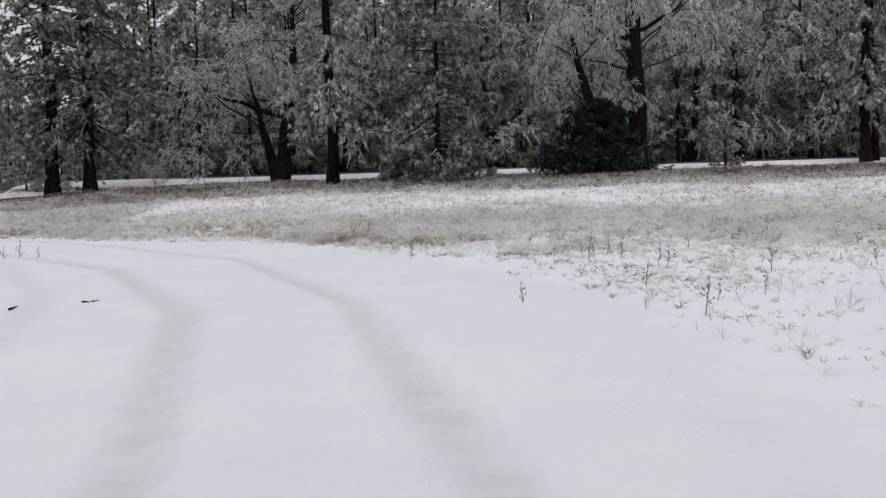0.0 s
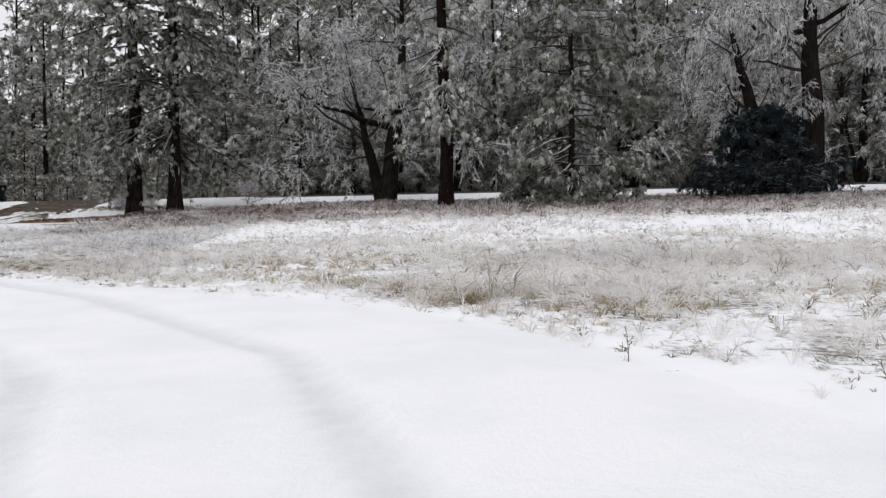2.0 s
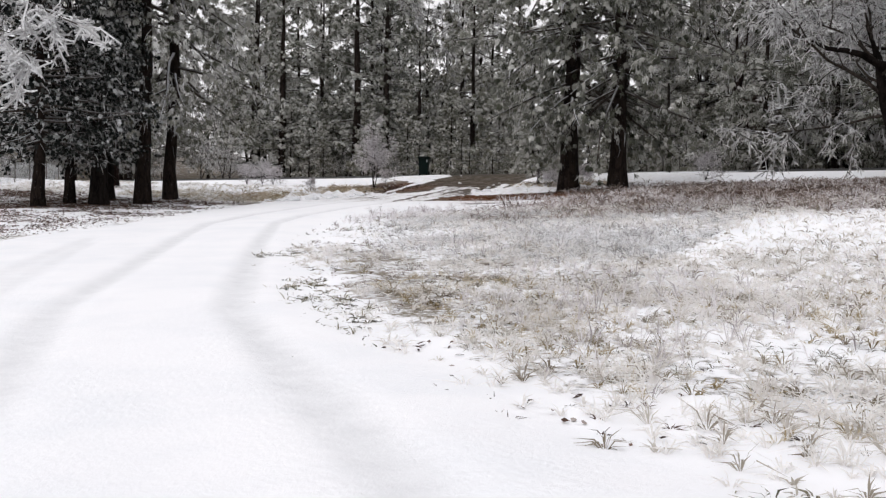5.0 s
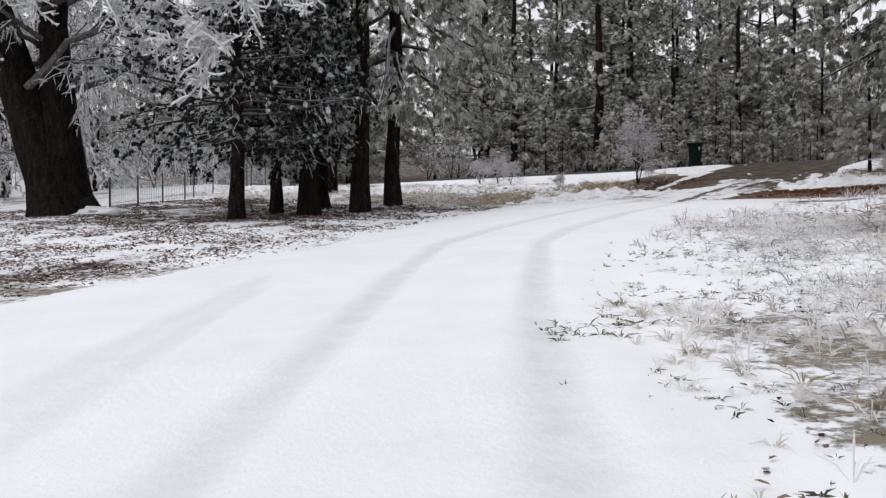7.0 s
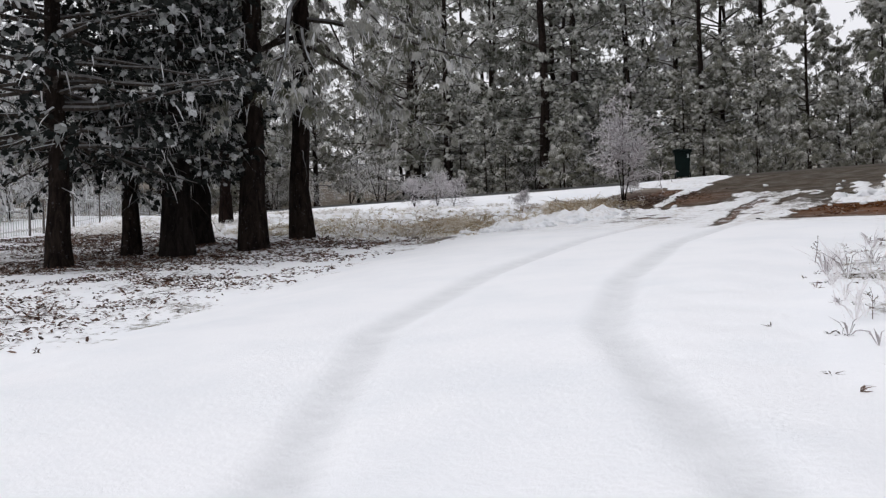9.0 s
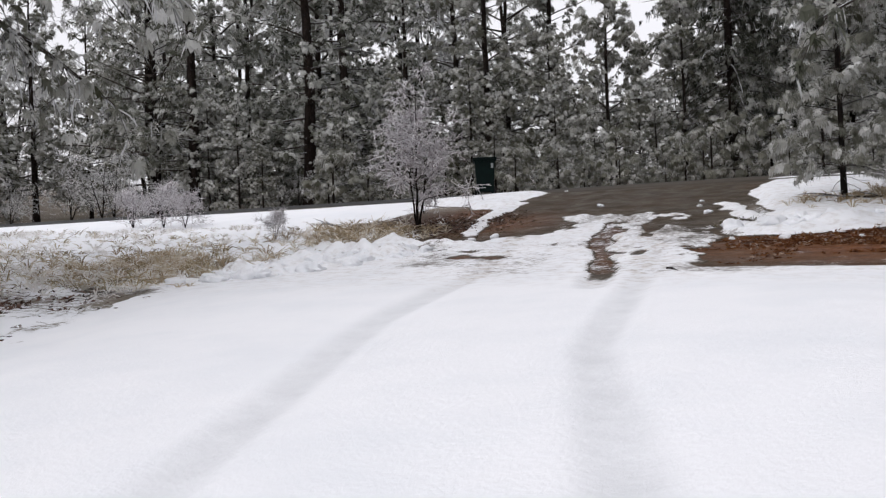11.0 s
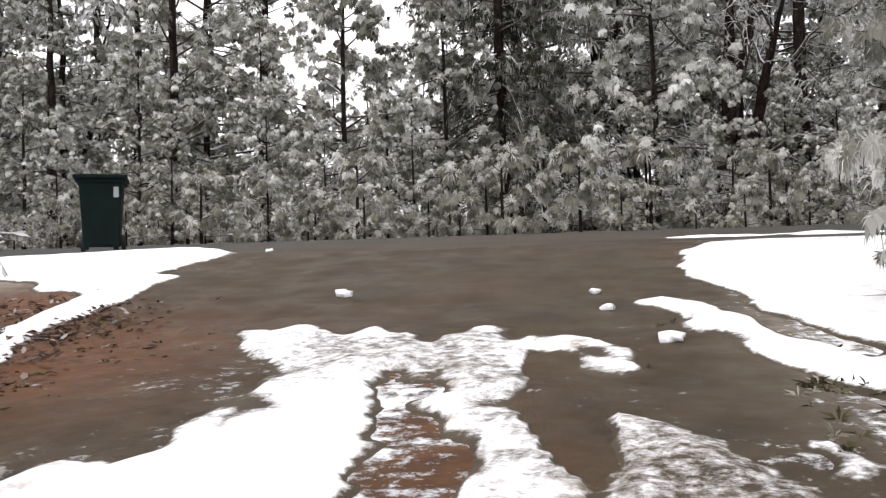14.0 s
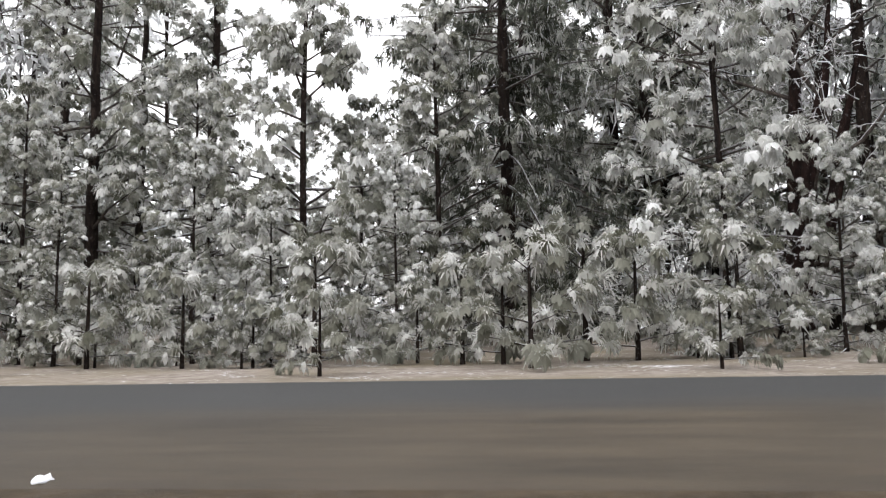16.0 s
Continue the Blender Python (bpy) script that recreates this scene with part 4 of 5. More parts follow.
def rimed_bough(tree, seed, start, tip, sprays):
    """A long bough of a tree, white with rime, ending in a spray of stubby drooping twigs."""
    rng = np.random.default_rng(seed)
    a, b = np.array(start), np.array(tip)
    u = np.linspace(0, 1, 9)[:, None]
    line = a + (b - a) * u + np.array([0, 0, 1.0]) * 1.3 * np.sin(np.pi * u) + rng.normal(0, 0.10, (9, 3))
    v, f = tubes(line[None], 0.10 * np.linspace(1, 0.22, 9)[None], 6)
    limb = piece("bough", v, [f], M_LIMB, tree)
    own = np.zeros(sprays, int)
    at, d = along(line[None][own], rng.uniform(0.42, 1.0, sprays))
    w = unit(d + rng.normal(0, 0.75, (sprays, 3)) + np.array([0, 0, -0.25]))
    P = sweep(rng, at, w, rng.uniform(0.9, 2.5, sprays), 5, np.full(sprays, -0.45), 0.22)
    n = sprays * 9
    own = np.repeat(np.arange(sprays), 9)
    at, d = along(P[own], rng.uniform(0.1, 1.0, n))
    Q = sweep(rng, at, unit(d * 0.8 + rng.normal(0, 0.7, (n, 3))), rng.uniform(0.25, 0.7, n), 3, np.full(n, -0.5), 0.25)
    m = n * 4
    own = np.repeat(np.arange(n), 4)
    at, d = along(Q[own], rng.uniform(0.1, 1.0, m))
    S = sweep(rng, at, unit(d * 0.7 + rng.normal(0, 0.7, (m, 3))), rng.uniform(0.08, 0.26, m), 2, np.full(m, -0.2), 0.2)
    v, f = join(tubes(P, np.full((sprays, 1), 0.044) * np.linspace(1, 0.6, 6), 5), tubes(Q, np.full((n, 1), 0.036) * np.linspace(1, 0.75, 4), 4), tubes(S, np.full((m, 1), 0.030) * np.array([1, 0.95, 0.6]), 4))
    tagged(piece("rimed_spray", v, f, M_RIMED, limb, "stubby twigs thick with white rime"), kind="stuff")


for seed, start, tip, sprays in ((1, (-0.6, -0.6, 7.4), (13.5, -1.0, 3.9), 18), (2, (-0.6, -0.6, 8.0), (11.9, -1.4, 4.9), 15), (3, (-0.8, -0.8, 8.6), (14.3, -0.3, 5.5), 17), (4, (-0.4, -0.4, 6.0), (1.6, -4.4, 4.4), 10), (5, (-0.4, -0.4, 8.8), (5.4, -3.4, 6.8), 9)):
    rimed_bough(big_tree, seed, start, tip, sprays)

# trees across the road, one by one where they can be told apart
pine_h = tagged(stand(pine(121, 20, 0.34, 2.6, 4.6, 60, 7, 2, 32, 0.28, 0.028, 0.10, 0.7, M_NEEDLES, mop=0.7, tufted=True), -52.9, 81.2, 0), L_PINE, "tree", "roadside pines")
open_pine = tagged(stand(pine(122, 17, 0.20, 2.0, 3.4, 54, 6, 2, 34, 0.28, 0.026, 0.05, 0.65, M_NEEDLES_PALE, mop=0.7, tufted=True), -44.2, 85.7, 0), "open-branched pine with white frosted tufts", "tree", "roadside pines")
slim_pine = tagged(stand(pine(123, 10.5, 0.085, 0.12, 2.3, 50, 5, 2, 34, 0.27, 0.027, 0.05, 0.6, M_NEEDLES_PALE, M_PINE_BARK, 10, (0, 0), 0, mop=0.75, tufted=True), -36.0, 80.0, 0), "slim young pine thick with frost", "tree", "roadside pines")
tuft_pine = tagged(stand(pine(124, 11.5, 0.085, 0.12, 2.6, 50, 5, 2, 36, 0.30, 0.027, 0.10, 0.5, M_NEEDLES_WHITE, M_PINE_BARK, 10, (0, 0), 0, mop=0.75, tufted=True), -26.3, 81.4, 0), "young pine with round white frosted tufts", "tree", "roadside pines")
cedar = tagged(stand(pine(125, 14, 0.2, 0.4, 4.6, 120, 9, 3, 20, 0.20, 0.034, 0.5, 0.5, M_CEDAR, mop=1.5, rime=1, core=False, stout=0.45), -31.6, 88.0, 0, 1.22), "broad dark evergreen with frost on its hanging sprays", "tree", "roadside pines")
seedling = tagged(stand(pine(127, 1.7, 0.022, 0.12, 0.75, 12, 2, 2, 34, 0.25, 0.027, 0.05, 0.55, M_NEEDLES_PALE, M_PINE_BARK, 8, (0, 0), 0, mop=0.75, stout=0.5, tufted=True), -39.0, 76.0, 0), "knee-deep pine seedling with big white frosted tufts", "tree", "seedlings by the road")
red_tree = tagged(stand(broadleaf(126, 14, 0.55, ((0.05, 0.0, 1.0), (0.32, 0.1, 0.8), (0.14, -0.1, 0.9)), 0.2, 8, 5, 5, 6, 0.55, 0.12, trunk_stuff=M_RED_BARK), -23.6, 87.0, 0), "reddish broadleaf tree with spreading bare limbs", "tree", "roadside trees")
for root, spots in (
        (pine_h, ((-60.7, 80.9, 70, 0.95), (-47.8, 83.0, 10, 0.6), (-66.5, 84, 200, 1.0), (-78, 79, 33, 0.9), (-19.4, 93, 60, 1.0), (-56, 90, 80, 1.05), (8, 90, 100, 1.0))),
        (open_pine, ((-41.5, 88.5, 120, 1.0), (-49, 92, 250, 1.1), (-15, 88, 10, 1.0), (-65, 92, 150, 1.1), (-84, 90, 20, 1.1)))):
    for x, y, turn, size in spots:
        again(root, x, y, turn, size)
for root, spots in (
        (slim_pine, ((-35.0, 81.8, 100, 0.6), (-39.3, 81.6, 50, 0.7), (-33.4, 84.5, 210, 0.9), (-22.4, 81.8, 77, 0.45), (-42.4, 79.2, 160, 0.62), (-46.5, 79.4, 300, 0.6), (-50, 79.2, 140, 0.55), (-40.6, 77.6, 10, 0.4), (-26.9, 77.8, 200, 0.36), (-17.8, 79.0, 45, 0.5), (-48.4, 77.4, 99, 0.4), (-53.4, 77.6, 140, 0.4))),
        (tuft_pine, ((-38.0, 78.6, 90, 0.42), (-33.6, 79.0, 10, 0.4), (-19.5, 80.5, 70, 0.7), (-44.6, 78.2, 33, 0.36), (-16, 81.5, 120, 0.9), (-55.5, 78.4, 10, 0.5), (-24.4, 79.2, 240, 0.40), (-58.5, 79.6, 180, 0.6), (-35.8, 77.2, 70, 0.30), (-21.8, 78.0, 10, 0.34), (-14, 78.5, 99, 0.45)))):
    for x, y, turn, size in spots:
        again(root, x, y, turn, size)

rng = np.random.default_rng(55)
for n in range(46):
    again(seedling, -50 + 38 * (n + rng.uniform(0.0, 1.0)) / 46, rng.uniform(73.0, 78.6), rng.uniform(0, 360), rng.uniform(0.35, 1.3))

# woods behind, from a few makes with fewer needles
wood_pine = tagged(stand(pine(131, 18, 0.12, 0.9, 4.6, 60, 6, 2, 10, 0.40, 0.07, 0.15, 0.5, fine=False, dead=0, mop=0.8), -12, 78.5, 0), "frosted pine in the roadside woods", "tree", "woods")
wood_pale = tagged(stand(pine(132, 15, 0.10, 0.5, 4.0, 56, 6, 2, 10, 0.38, 0.065, 0.05, 0.5, M_NEEDLES_PALE, fine=False, dead=0, mop=0.8), -3, 79.5, 0), "pale frosted pine in the roadside woods", "tree", "woods")
wood_bare = tagged(stand(broadleaf(133, 13, 0.20, ((0.05, 0.0, 1.0), (-0.15, 0.1, 0.8)), 0.06, 8, 6, 6, 5, 0.55, 0.7, width=0.11, fine_twigs=False), 4, 77.5, 0), "bare broadleaf tree white with hoar frost in the woods", "tree", "woods")
thicket = tagged(stand(broadleaf(134, 5, 0.06, ((0.1, 0.0, 1.0), (-0.25, 0.1, 0.9), (0.2, 0.3, 0.8)), 0.04, 6, 5, 5, 6, 0.6, 0.3, width=0.032, name="thicket", fine_twigs=False), -8, 75, 0), "frosted undergrowth across the road", "shrub", "undergrowth")
rng = np.random.default_rng(77)
for n in range(116):
    row = n % 4
    x = -118 + 190 * (n + rng.uniform(0, 1)) / 116
    y = (77, 84, 95, 106)[row] + rng.uniform(-2.5, 5)
    if -62 < x < -14 and row < 2:
        y += 14
    bearing = math.degrees(math.atan2(-29.4 - x, y - 56.2))
    if (9 < bearing < 34 or -26 < bearing < -8) and rng.uniform() < 0.75:
        continue
    if abs(math.degrees(math.atan2(-16.6 - x, y - 27.75)) - 46.5) < 1.6:
        continue
    if abs(x + 29.4 + 0.21 * (y - 56.2)) < 3.2 + 0.02 * y:
        continue
    kind = (wood_pine, wood_bare, wood_pale)[int(rng.integers(0, 3))] if x < -16 else (wood_bare, wood_bare, wood_pine)[int(rng.integers(0, 3))]
    again(kind, x, y, rng.uniform(0, 360), rng.uniform(1.0, 1.35) * (1.0, 1.1, 1.3, 1.5)[row])
for n in range(46):
    x = -104 + 156 * (n + rng.uniform(0, 1)) / 46
    y = rng.uniform(73.6, 80)
    low_down = 1.0
    if -60 < x < -16:
        y, low_down = y + 3, 0.6
    again(thicket, x, y, rng.uniform(0, 360), rng.uniform(0.5, 1.1) * low_down)
for x, y, size in ((-27, 93, 1.4), (-31.5, 96, 1.4)):
    again(wood_pine, x, y, 70 * x, size)
# tall woods up the slope
for n in range(26):
    x, y = -25 + 95 * (n + rng.uniform(0, 1)) / 26, rng.uniform(98, 116)
    again((wood_bare, wood_pine)[n % 2], x, y, rng.uniform(0, 360), rng.uniform(1.55, 1.9))
# dark pines close behind the two by the drive's mouth
for x, y, size in ((-18.2, 73.6, 1.0), (-14.6, 75.0, 1.1), (-11.0, 74.2, 1.0), (-7.4, 75.6, 1.1), (-20.0, 96, 1.3), (-52, 108, 1.4), (-57, 103, 1.6), (-61, 98, 1.4), (-58, 112, 1.5), (-64, 104, 1.5)):
    again(wood_pine, x, y, 50 * x, size)
# a second line of frosted trees close behind the road
for n in range(16):
    x = -9 + 51 * (n + rng.uniform(0, 1)) / 16
    again((wood_bare, wood_pine, wood_pale)[n % 3], x, rng.uniform(73.5, 77.5), rng.uniform(0, 360), rng.uniform(0.9, 1.2))
for x, y, size in ((-38.5, 94, 0.55), (-41, 97, 0.6), (-36.3, 97, 0.55), (-44, 95, 0.7)):
    again(wood_pale, x, y, 40 * x, size)
# woods past the fence
for x, y, kind, size in ((-60, 40, wood_bare, 1.0), (-66, 46, wood_bare, 1.1), (-72, 52, wood_bare, 0.9), (-70, 36, wood_pine, 1.0), (-80, 44, wood_bare, 1.2), (-84, 56, wood_pine, 1.0), (-92, 50, wood_bare, 1.2),
                         (-58, 32, wood_bare, 1.0), (-64, 26, wood_bare, 1.1), (-90, 66, wood_pale, 1.0), (-100, 60, wood_bare, 1.3), (-76, 62, wood_bare, 0.8), (-78, 30, wood_pine, 1.1), (-96, 40, wood_bare, 1.3), (-110, 52, wood_pine, 1.2), (-62, 34, wood_bare, 1.3), (-68, 41, wood_bare, 1.4), (-74, 47, wood_bare, 1.4), (-86, 38, wood_bare, 1.5), (-82, 50, wood_bare, 1.5), (-104, 46, wood_pale, 1.5), (-70, 58, wood_bare, 1.1), (-88, 58, wood_bare, 1.4), (-64, 37.5, thicket, 1.0), (-68, 48, thicket, 1.0), (-66, 53, thicket, 1.0), (-74, 41, thicket, 1.2), (-63, 30, thicket, 1.0)):
    again(kind, x, y, rng.uniform(0, 360), size)
# behind the start of the drive: unseen trees, added to close the place round
for n in range(9):
    again((wood_pine, wood_bare)[n % 2], -42 + 10 * n, -24 - 7 * (n % 3), 57 * n, 1.0)

# ---- grass ----
def grass(name, label, count, seed, box, accept, height, material, blades=9, width=0.016, splay=0.5, sag=0.55, lift=0.0):
    rng = np.random.default_rng(seed)
    x, y = rng.uniform(box[0], box[1], count), rng.uniform(box[2], box[3], count)
    ok = accept(x, y, rng.uniform(0, 1, count))
    x, y = x[ok], y[ok]
    n = len(x)
    size = height * (0.4 + 1.2 * fractal(x, y, 2.2, seed) ** 1.5) * rng.uniform(0.55, 1.3, n)
    at = np.column_stack([x, y, land(x, y) - 0.015 + lift])
    v, f = clumps(rng, at, blades, size, width * (0.8 + 0.022 * np.maximum(y - 10, 0)), splay, sag)
    return tagged(piece(name, v, f, material), label, "grass", kind="stuff")


def meadow_near(x, y, r):
    right = past_edge(RIGHT_EDGE, x, y)
    dens = smooth(-0.3, 1.4, right) * (0.08 + 0.92 * smooth(0.46, 0.57, 0.5 * fractal(x, y, 4.5, 61) + 0.5 * fractal(x, y, 1.0, 60)))
    dens = dens * (0.38 + 0.62 * smooth(14.0, 17.5, y + 0.12 * np.minimum(x, 6)))
    return r < dens


def meadow_far(x, y, r):
    right = past_edge(RIGHT_EDGE, x, y)
    dens = smooth(0.5, 4, right) * (0.15 + 0.9 * smooth(0.42, 0.58, 0.6 * fractal(x, y, 6, 62) + 0.4 * fractal(x, y, 1.6, 60)))
    dens = dens * (1 - 0.4 * smooth(32.5, 35, y) * (1 - smooth(37, 39.5, y)))
    return r < dens


def stalk_zone(x, y, r):
    right = past_edge(RIGHT_EDGE, x, y)
    band = 0.5 + 0.5 * smooth(15, 18, y) * (1 - smooth(29, 33, y)) + 0.5 * smooth(38, 40, y)
    return (right > 0.4) & (r < band * smooth(0.4, 0.62, fractal(x, y, 3.2, 66)))


def verge_zone(x, y, r):
    right = past_edge(RIGHT_EDGE, x, y)
    return (right > 0.5) & (r < np.exp(-((right - 2.8) / 2.2) ** 2) * smooth(20, 24, y) * (1 - smooth(44, 48, y)) * smooth(0.46, 0.58, fractal(x, y, 1.3, 67)))


def arch_zone(x, y, r):
    right = past_edge(RIGHT_EDGE, x, y)
    fringe = np.exp(-(((x + 1.3) / 1.5) ** 2 + ((y - 20.1) / 1.1) ** 2) ** 2)
    band = fringe + smooth(-6, 1, x) * smooth(15.2, 17, y + 0.8 * (fractal(x, y, 3, 65) - 0.5)) * (1 - smooth(27, 31.5, y))
    return (right > 0.3) & (r < band * (0.25 + 0.75 * smooth(0.38, 0.6, fractal(x, y, 2.4, 64))))


def front_zone(x, y, r):
    right = past_edge(RIGHT_EDGE, x, y)
    return (right > 0.6) & (r < 0.55 * smooth(0.46, 0.6, fractal(x, y, 1.0, 62)))


def straw_zone(x, y, r):
    right = past_edge(RIGHT_EDGE, x, y)
    a = np.exp(-(((x + 10.5) / 6.5) ** 2 + ((y - 26.2) / 2.6) ** 2))
    b = np.exp(-(((x + 1.5) / 5.0) ** 2 + ((y - 19.4) / 1.5) ** 2))
    return (right > 0.8) & (r < np.maximum(0.45 * a, 0.6 * b) * smooth(0.42, 0.58, fractal(x, y, 1.4, 63)))


def ochre_zone(x, y, r):
    u = np.clip(((x + 5.0) * 4.1 - (y - 23.1) * 3.7) / 30.5, 0, 1)
    band = (0.35 + 0.65 * u) * np.exp(-(np.hypot(x + 5.0 - 4.1 * u, y - 23.1 + 3.7 * u) / 0.75) ** 2)
    return (past_edge(RIGHT_EDGE, x, y) > 0.5) & (r < band * smooth(0.44, 0.58, 0.4 * fractal(x, y, 1.4, 63) + 0.6 * fractal(x, y, 0.45, 71)))


def left_zone(x, y, r):
    left = -past_edge(LEFT_EDGE, x, y)
    return (left > 0.6) & (r < 0.5 * smooth(48.0, 49.5, y) * (1 - 0.75 * smooth(51.5, 54, y)) * (1 - smooth(58.5, 61, y)) * (0.4 + 0.6 * smooth(0.4, 0.6, fractal(x, y, 2, 64))))


def trees_zone(x, y, r):
    right = past_edge(RIGHT_EDGE, x, y)
    return (right > 4) & (r < 0.75 * (1 - 0.5 * smooth(57, 60, y)))


grass("meadow_grass", "frosted white meadow grass in tufts", 56000, 1, (-24, 14, 5, 33), meadow_near, 0.15, M_GRASS, 14, 0.009, 0.6, 0.8)
grass("far_meadow_grass", "short frosted meadow grass", 40000, 2, (-26, 34, 27, 43), meadow_far, 0.22, M_GRASS, 4, 0.015, 0.65, 0.9)
grass("tall_frosted_grass", "brown frosted grass under the trees", 21000, 3, (-26, 36, 38.6, 60), trees_zone, 0.30, M_BROWN, 5, 0.016, 0.6, 0.8)
grass("frosted_stalks", "upright white frosted grass stalks", 24000, 19, (-24, 26, 7, 52), stalk_zone, 0.30, M_TWIG_PALE, 7, 0.008, 0.32, 0.5)
grass("meadow_specks", "dull tufts breaking through the frosted meadow", 27000, 22, (-22, 22, 8, 40), lambda x, y, r: (past_edge(RIGHT_EDGE, x, y) > 0.8) & (r < smooth(0.5, 0.62, fractal(x, y, 1.1, 69))), 0.12, M_VERGE, 7, 0.0055, 0.8, 0.6)
grass("arching_grass", "tall arching grass white with frost", 12000, 23, (-9, 24, 15, 32), arch_zone, 0.31, M_GRASS, 12, 0.014, 0.55, 1.0)
grass("front_specks", "small dark stems poking through the snow", 5000, 24, (1, 15, 6, 16), front_zone, 0.10, M_DEAD, 5, 0.006, 0.6, 0.4)
grass("verge_grass", "dull green and straw tufts beside the drive", 12000, 20, (-26, 6, 18, 48), verge_zone, 0.11, M_VERGE, 9, 0.0045, 0.7, 0.7)
grass("straw_grass", "straw-coloured grass in patches", 30000, 4, (-20, 6, 16, 32), straw_zone, 0.17, M_STRAW, 11, 0.008, 0.6, 0.7)
grass("tangled_grass", "tangled brown-grey grass rough with frost", 9000, 25, (-23, -11, 31, 42), lambda x, y, r: r < smooth(1.2, 3.6, past_edge(RIGHT_EDGE, x, y)) * smooth(31, 33, y) * (1 - smooth(40, 42, y)) * smooth(0.32, 0.52, 0.6 * fractal(x, y, 2.6, 68) + 0.4 * fractal(x, y, 0.7, 70)), 0.26, M_TWIG, 7, 0.006, 0.75, 0.9)
grass("ochre_grass", "ochre grass standing in a band beside the drive", 11000, 26, (-8.5, 0.5, 18.5, 26), ochre_zone, 0.26, M_STRAW, 11, 0.006, 0.6, 0.8)
grass("drooping_grass", "long drooping grass blades white with frost", 420, 27, (-3.4, 0.3, 18.9, 21.8), ochre_zone, 0.52, M_GRASS, 16, 0.013, 0.5, 1.2)
grass("bank_grass", "pale frosted grass on the bank by the drive", 11000, 5, (-56, -33, 47, 60), left_zone, 0.24, M_GRASS, 8, 0.014, 0.7, 0.8)
grass("bank_straw", "yellowed grass beside the drive", 2600, 18, (-44, -32, 49, 56.5), left_zone, 0.28, M_STRAW, 8, 0.012, 0.7, 0.9)


def rust_zone(x, y, r):
    return r < np.exp(-(((x + 23.4) / 3.6) ** 2 + ((y - 53.2) / 2.0) ** 2) ** 2) * smooth(0.42, 0.6, fractal(x, y, 0.9, 68))


grass("rust_turf", "rusty dead turf on the cut bank", 30000, 21, (-28, -19, 50, 56), rust_zone, 0.09, M_RUST, 7, 0.010, 1.2, 0.6)


def scatter_leaves(name, label, count, seed, box, accept, size):
    """Fallen leaves and torn tufts lying on the snow."""
    rng = np.random.default_rng(seed)
    x, y = rng.uniform(box[0], box[1], count), rng.uniform(box[2], box[3], count)
    ok = accept(x, y, rng.uniform(0, 1, count))
    x, y = x[ok], y[ok]
    n = len(x)
    at = np.column_stack([x, y, land(x, y) + rng.uniform(0.0, 0.03, n)])
    a = rng.uniform(0, 6.28, n)
    d = unit(np.column_stack([np.cos(a), np.sin(a), rng.uniform(-0.1, 0.6, n)]))
    side = unit(np.cross(d, np.array([0, 0, 1.0]) + rng.normal(0, 0.3, (n, 3))))
    v, f = slivers(at, d, side, size * rng.uniform(0.5, 1.5, n), 0.45 * size * rng.uniform(0.6, 1.3, n), rng.uniform(0, 0.3, n))
    return tagged(piece(name, v, f, M_DEAD), label, "leaves", kind="stuff")


def bank_leaves(x, y, r):
    left = -past_edge(LEFT_EDGE, x, y)
    return r < smooth(0.1, 2.4, left) * smooth(23, 28, y) * (1 - smooth(47, 50, y)) * smooth(0.40, 0.54, 0.5 * fractal(x, y, 1.4, 71) + 0.5 * fractal(x, y, 0.5, 70))


def edge_leaves(x, y, r):
    right = past_edge(RIGHT_EDGE, x, y)
    return r < np.exp(-((right - 1.7) / 1.5) ** 2) * smooth(0.48, 0.58, fractal(x, y, 1.6, 72)) * (0.05 + 0.95 * smooth(21, 24, y)) * (1 - smooth(46, 49, y))


def moss_zone(x, y, r):
    a = np.exp(-(((x + 27.3 + 0.25 * (y - 57)) / 0.75) ** 2 + ((y - 56.9) / 1.7) ** 2) ** 2)
    b = 0.5 * np.exp(-(((x + 33.3) / 1.6) ** 2 + ((y - 57.6) / 2.2) ** 2) ** 2)
    return r < np.maximum(a, b) * smooth(0.42, 0.58, fractal(x, y, 0.8, 76))


def foot_leaves(x, y, r):
    near = np.maximum.reduce([np.exp(-((x - a) / 2.6) ** 2 - ((y - b) / 1.5) ** 2) for a, b in ((-4.6, 45.8), (-8.8, 54.6), (-21.5, 54.2), (-13, 48.5), (-39, 44.5), (-38.5, 47.4))])
    return r < near


scatter_leaves("bank_leaf_litter", "dark fallen leaves scattered on the snowy bank", 90000, 6, (-52, -23, 24, 50), bank_leaves, 0.08)
grass("bank_turf", "torn dark turf showing through the snow on the bank", 25000, 16, (-52, -23, 24, 50), bank_leaves, 0.09, M_DEAD, 7, 0.016, 1.5, 0.5)
grass("edge_turf", "dead turf along the drive's edge", 26000, 17, (-26, 4, 6, 50), edge_leaves, 0.085, M_DEAD, 8, 0.007, 1.2, 0.5)
grass("torn_turf", "torn brown turf in a row along the drive's edge", 17000, 27, (-21, -6, 19, 34), lambda x, y, r: r < 0.9 * np.exp(-((past_edge(RIGHT_EDGE, x, y) + 0.15) / 0.34) ** 2) * smooth(20, 22.5, y) * smooth(0.5, 0.6, fractal(x, y, 0.9, 73)), 0.10, M_VERGE, 10, 0.010, 1.1, 0.6)
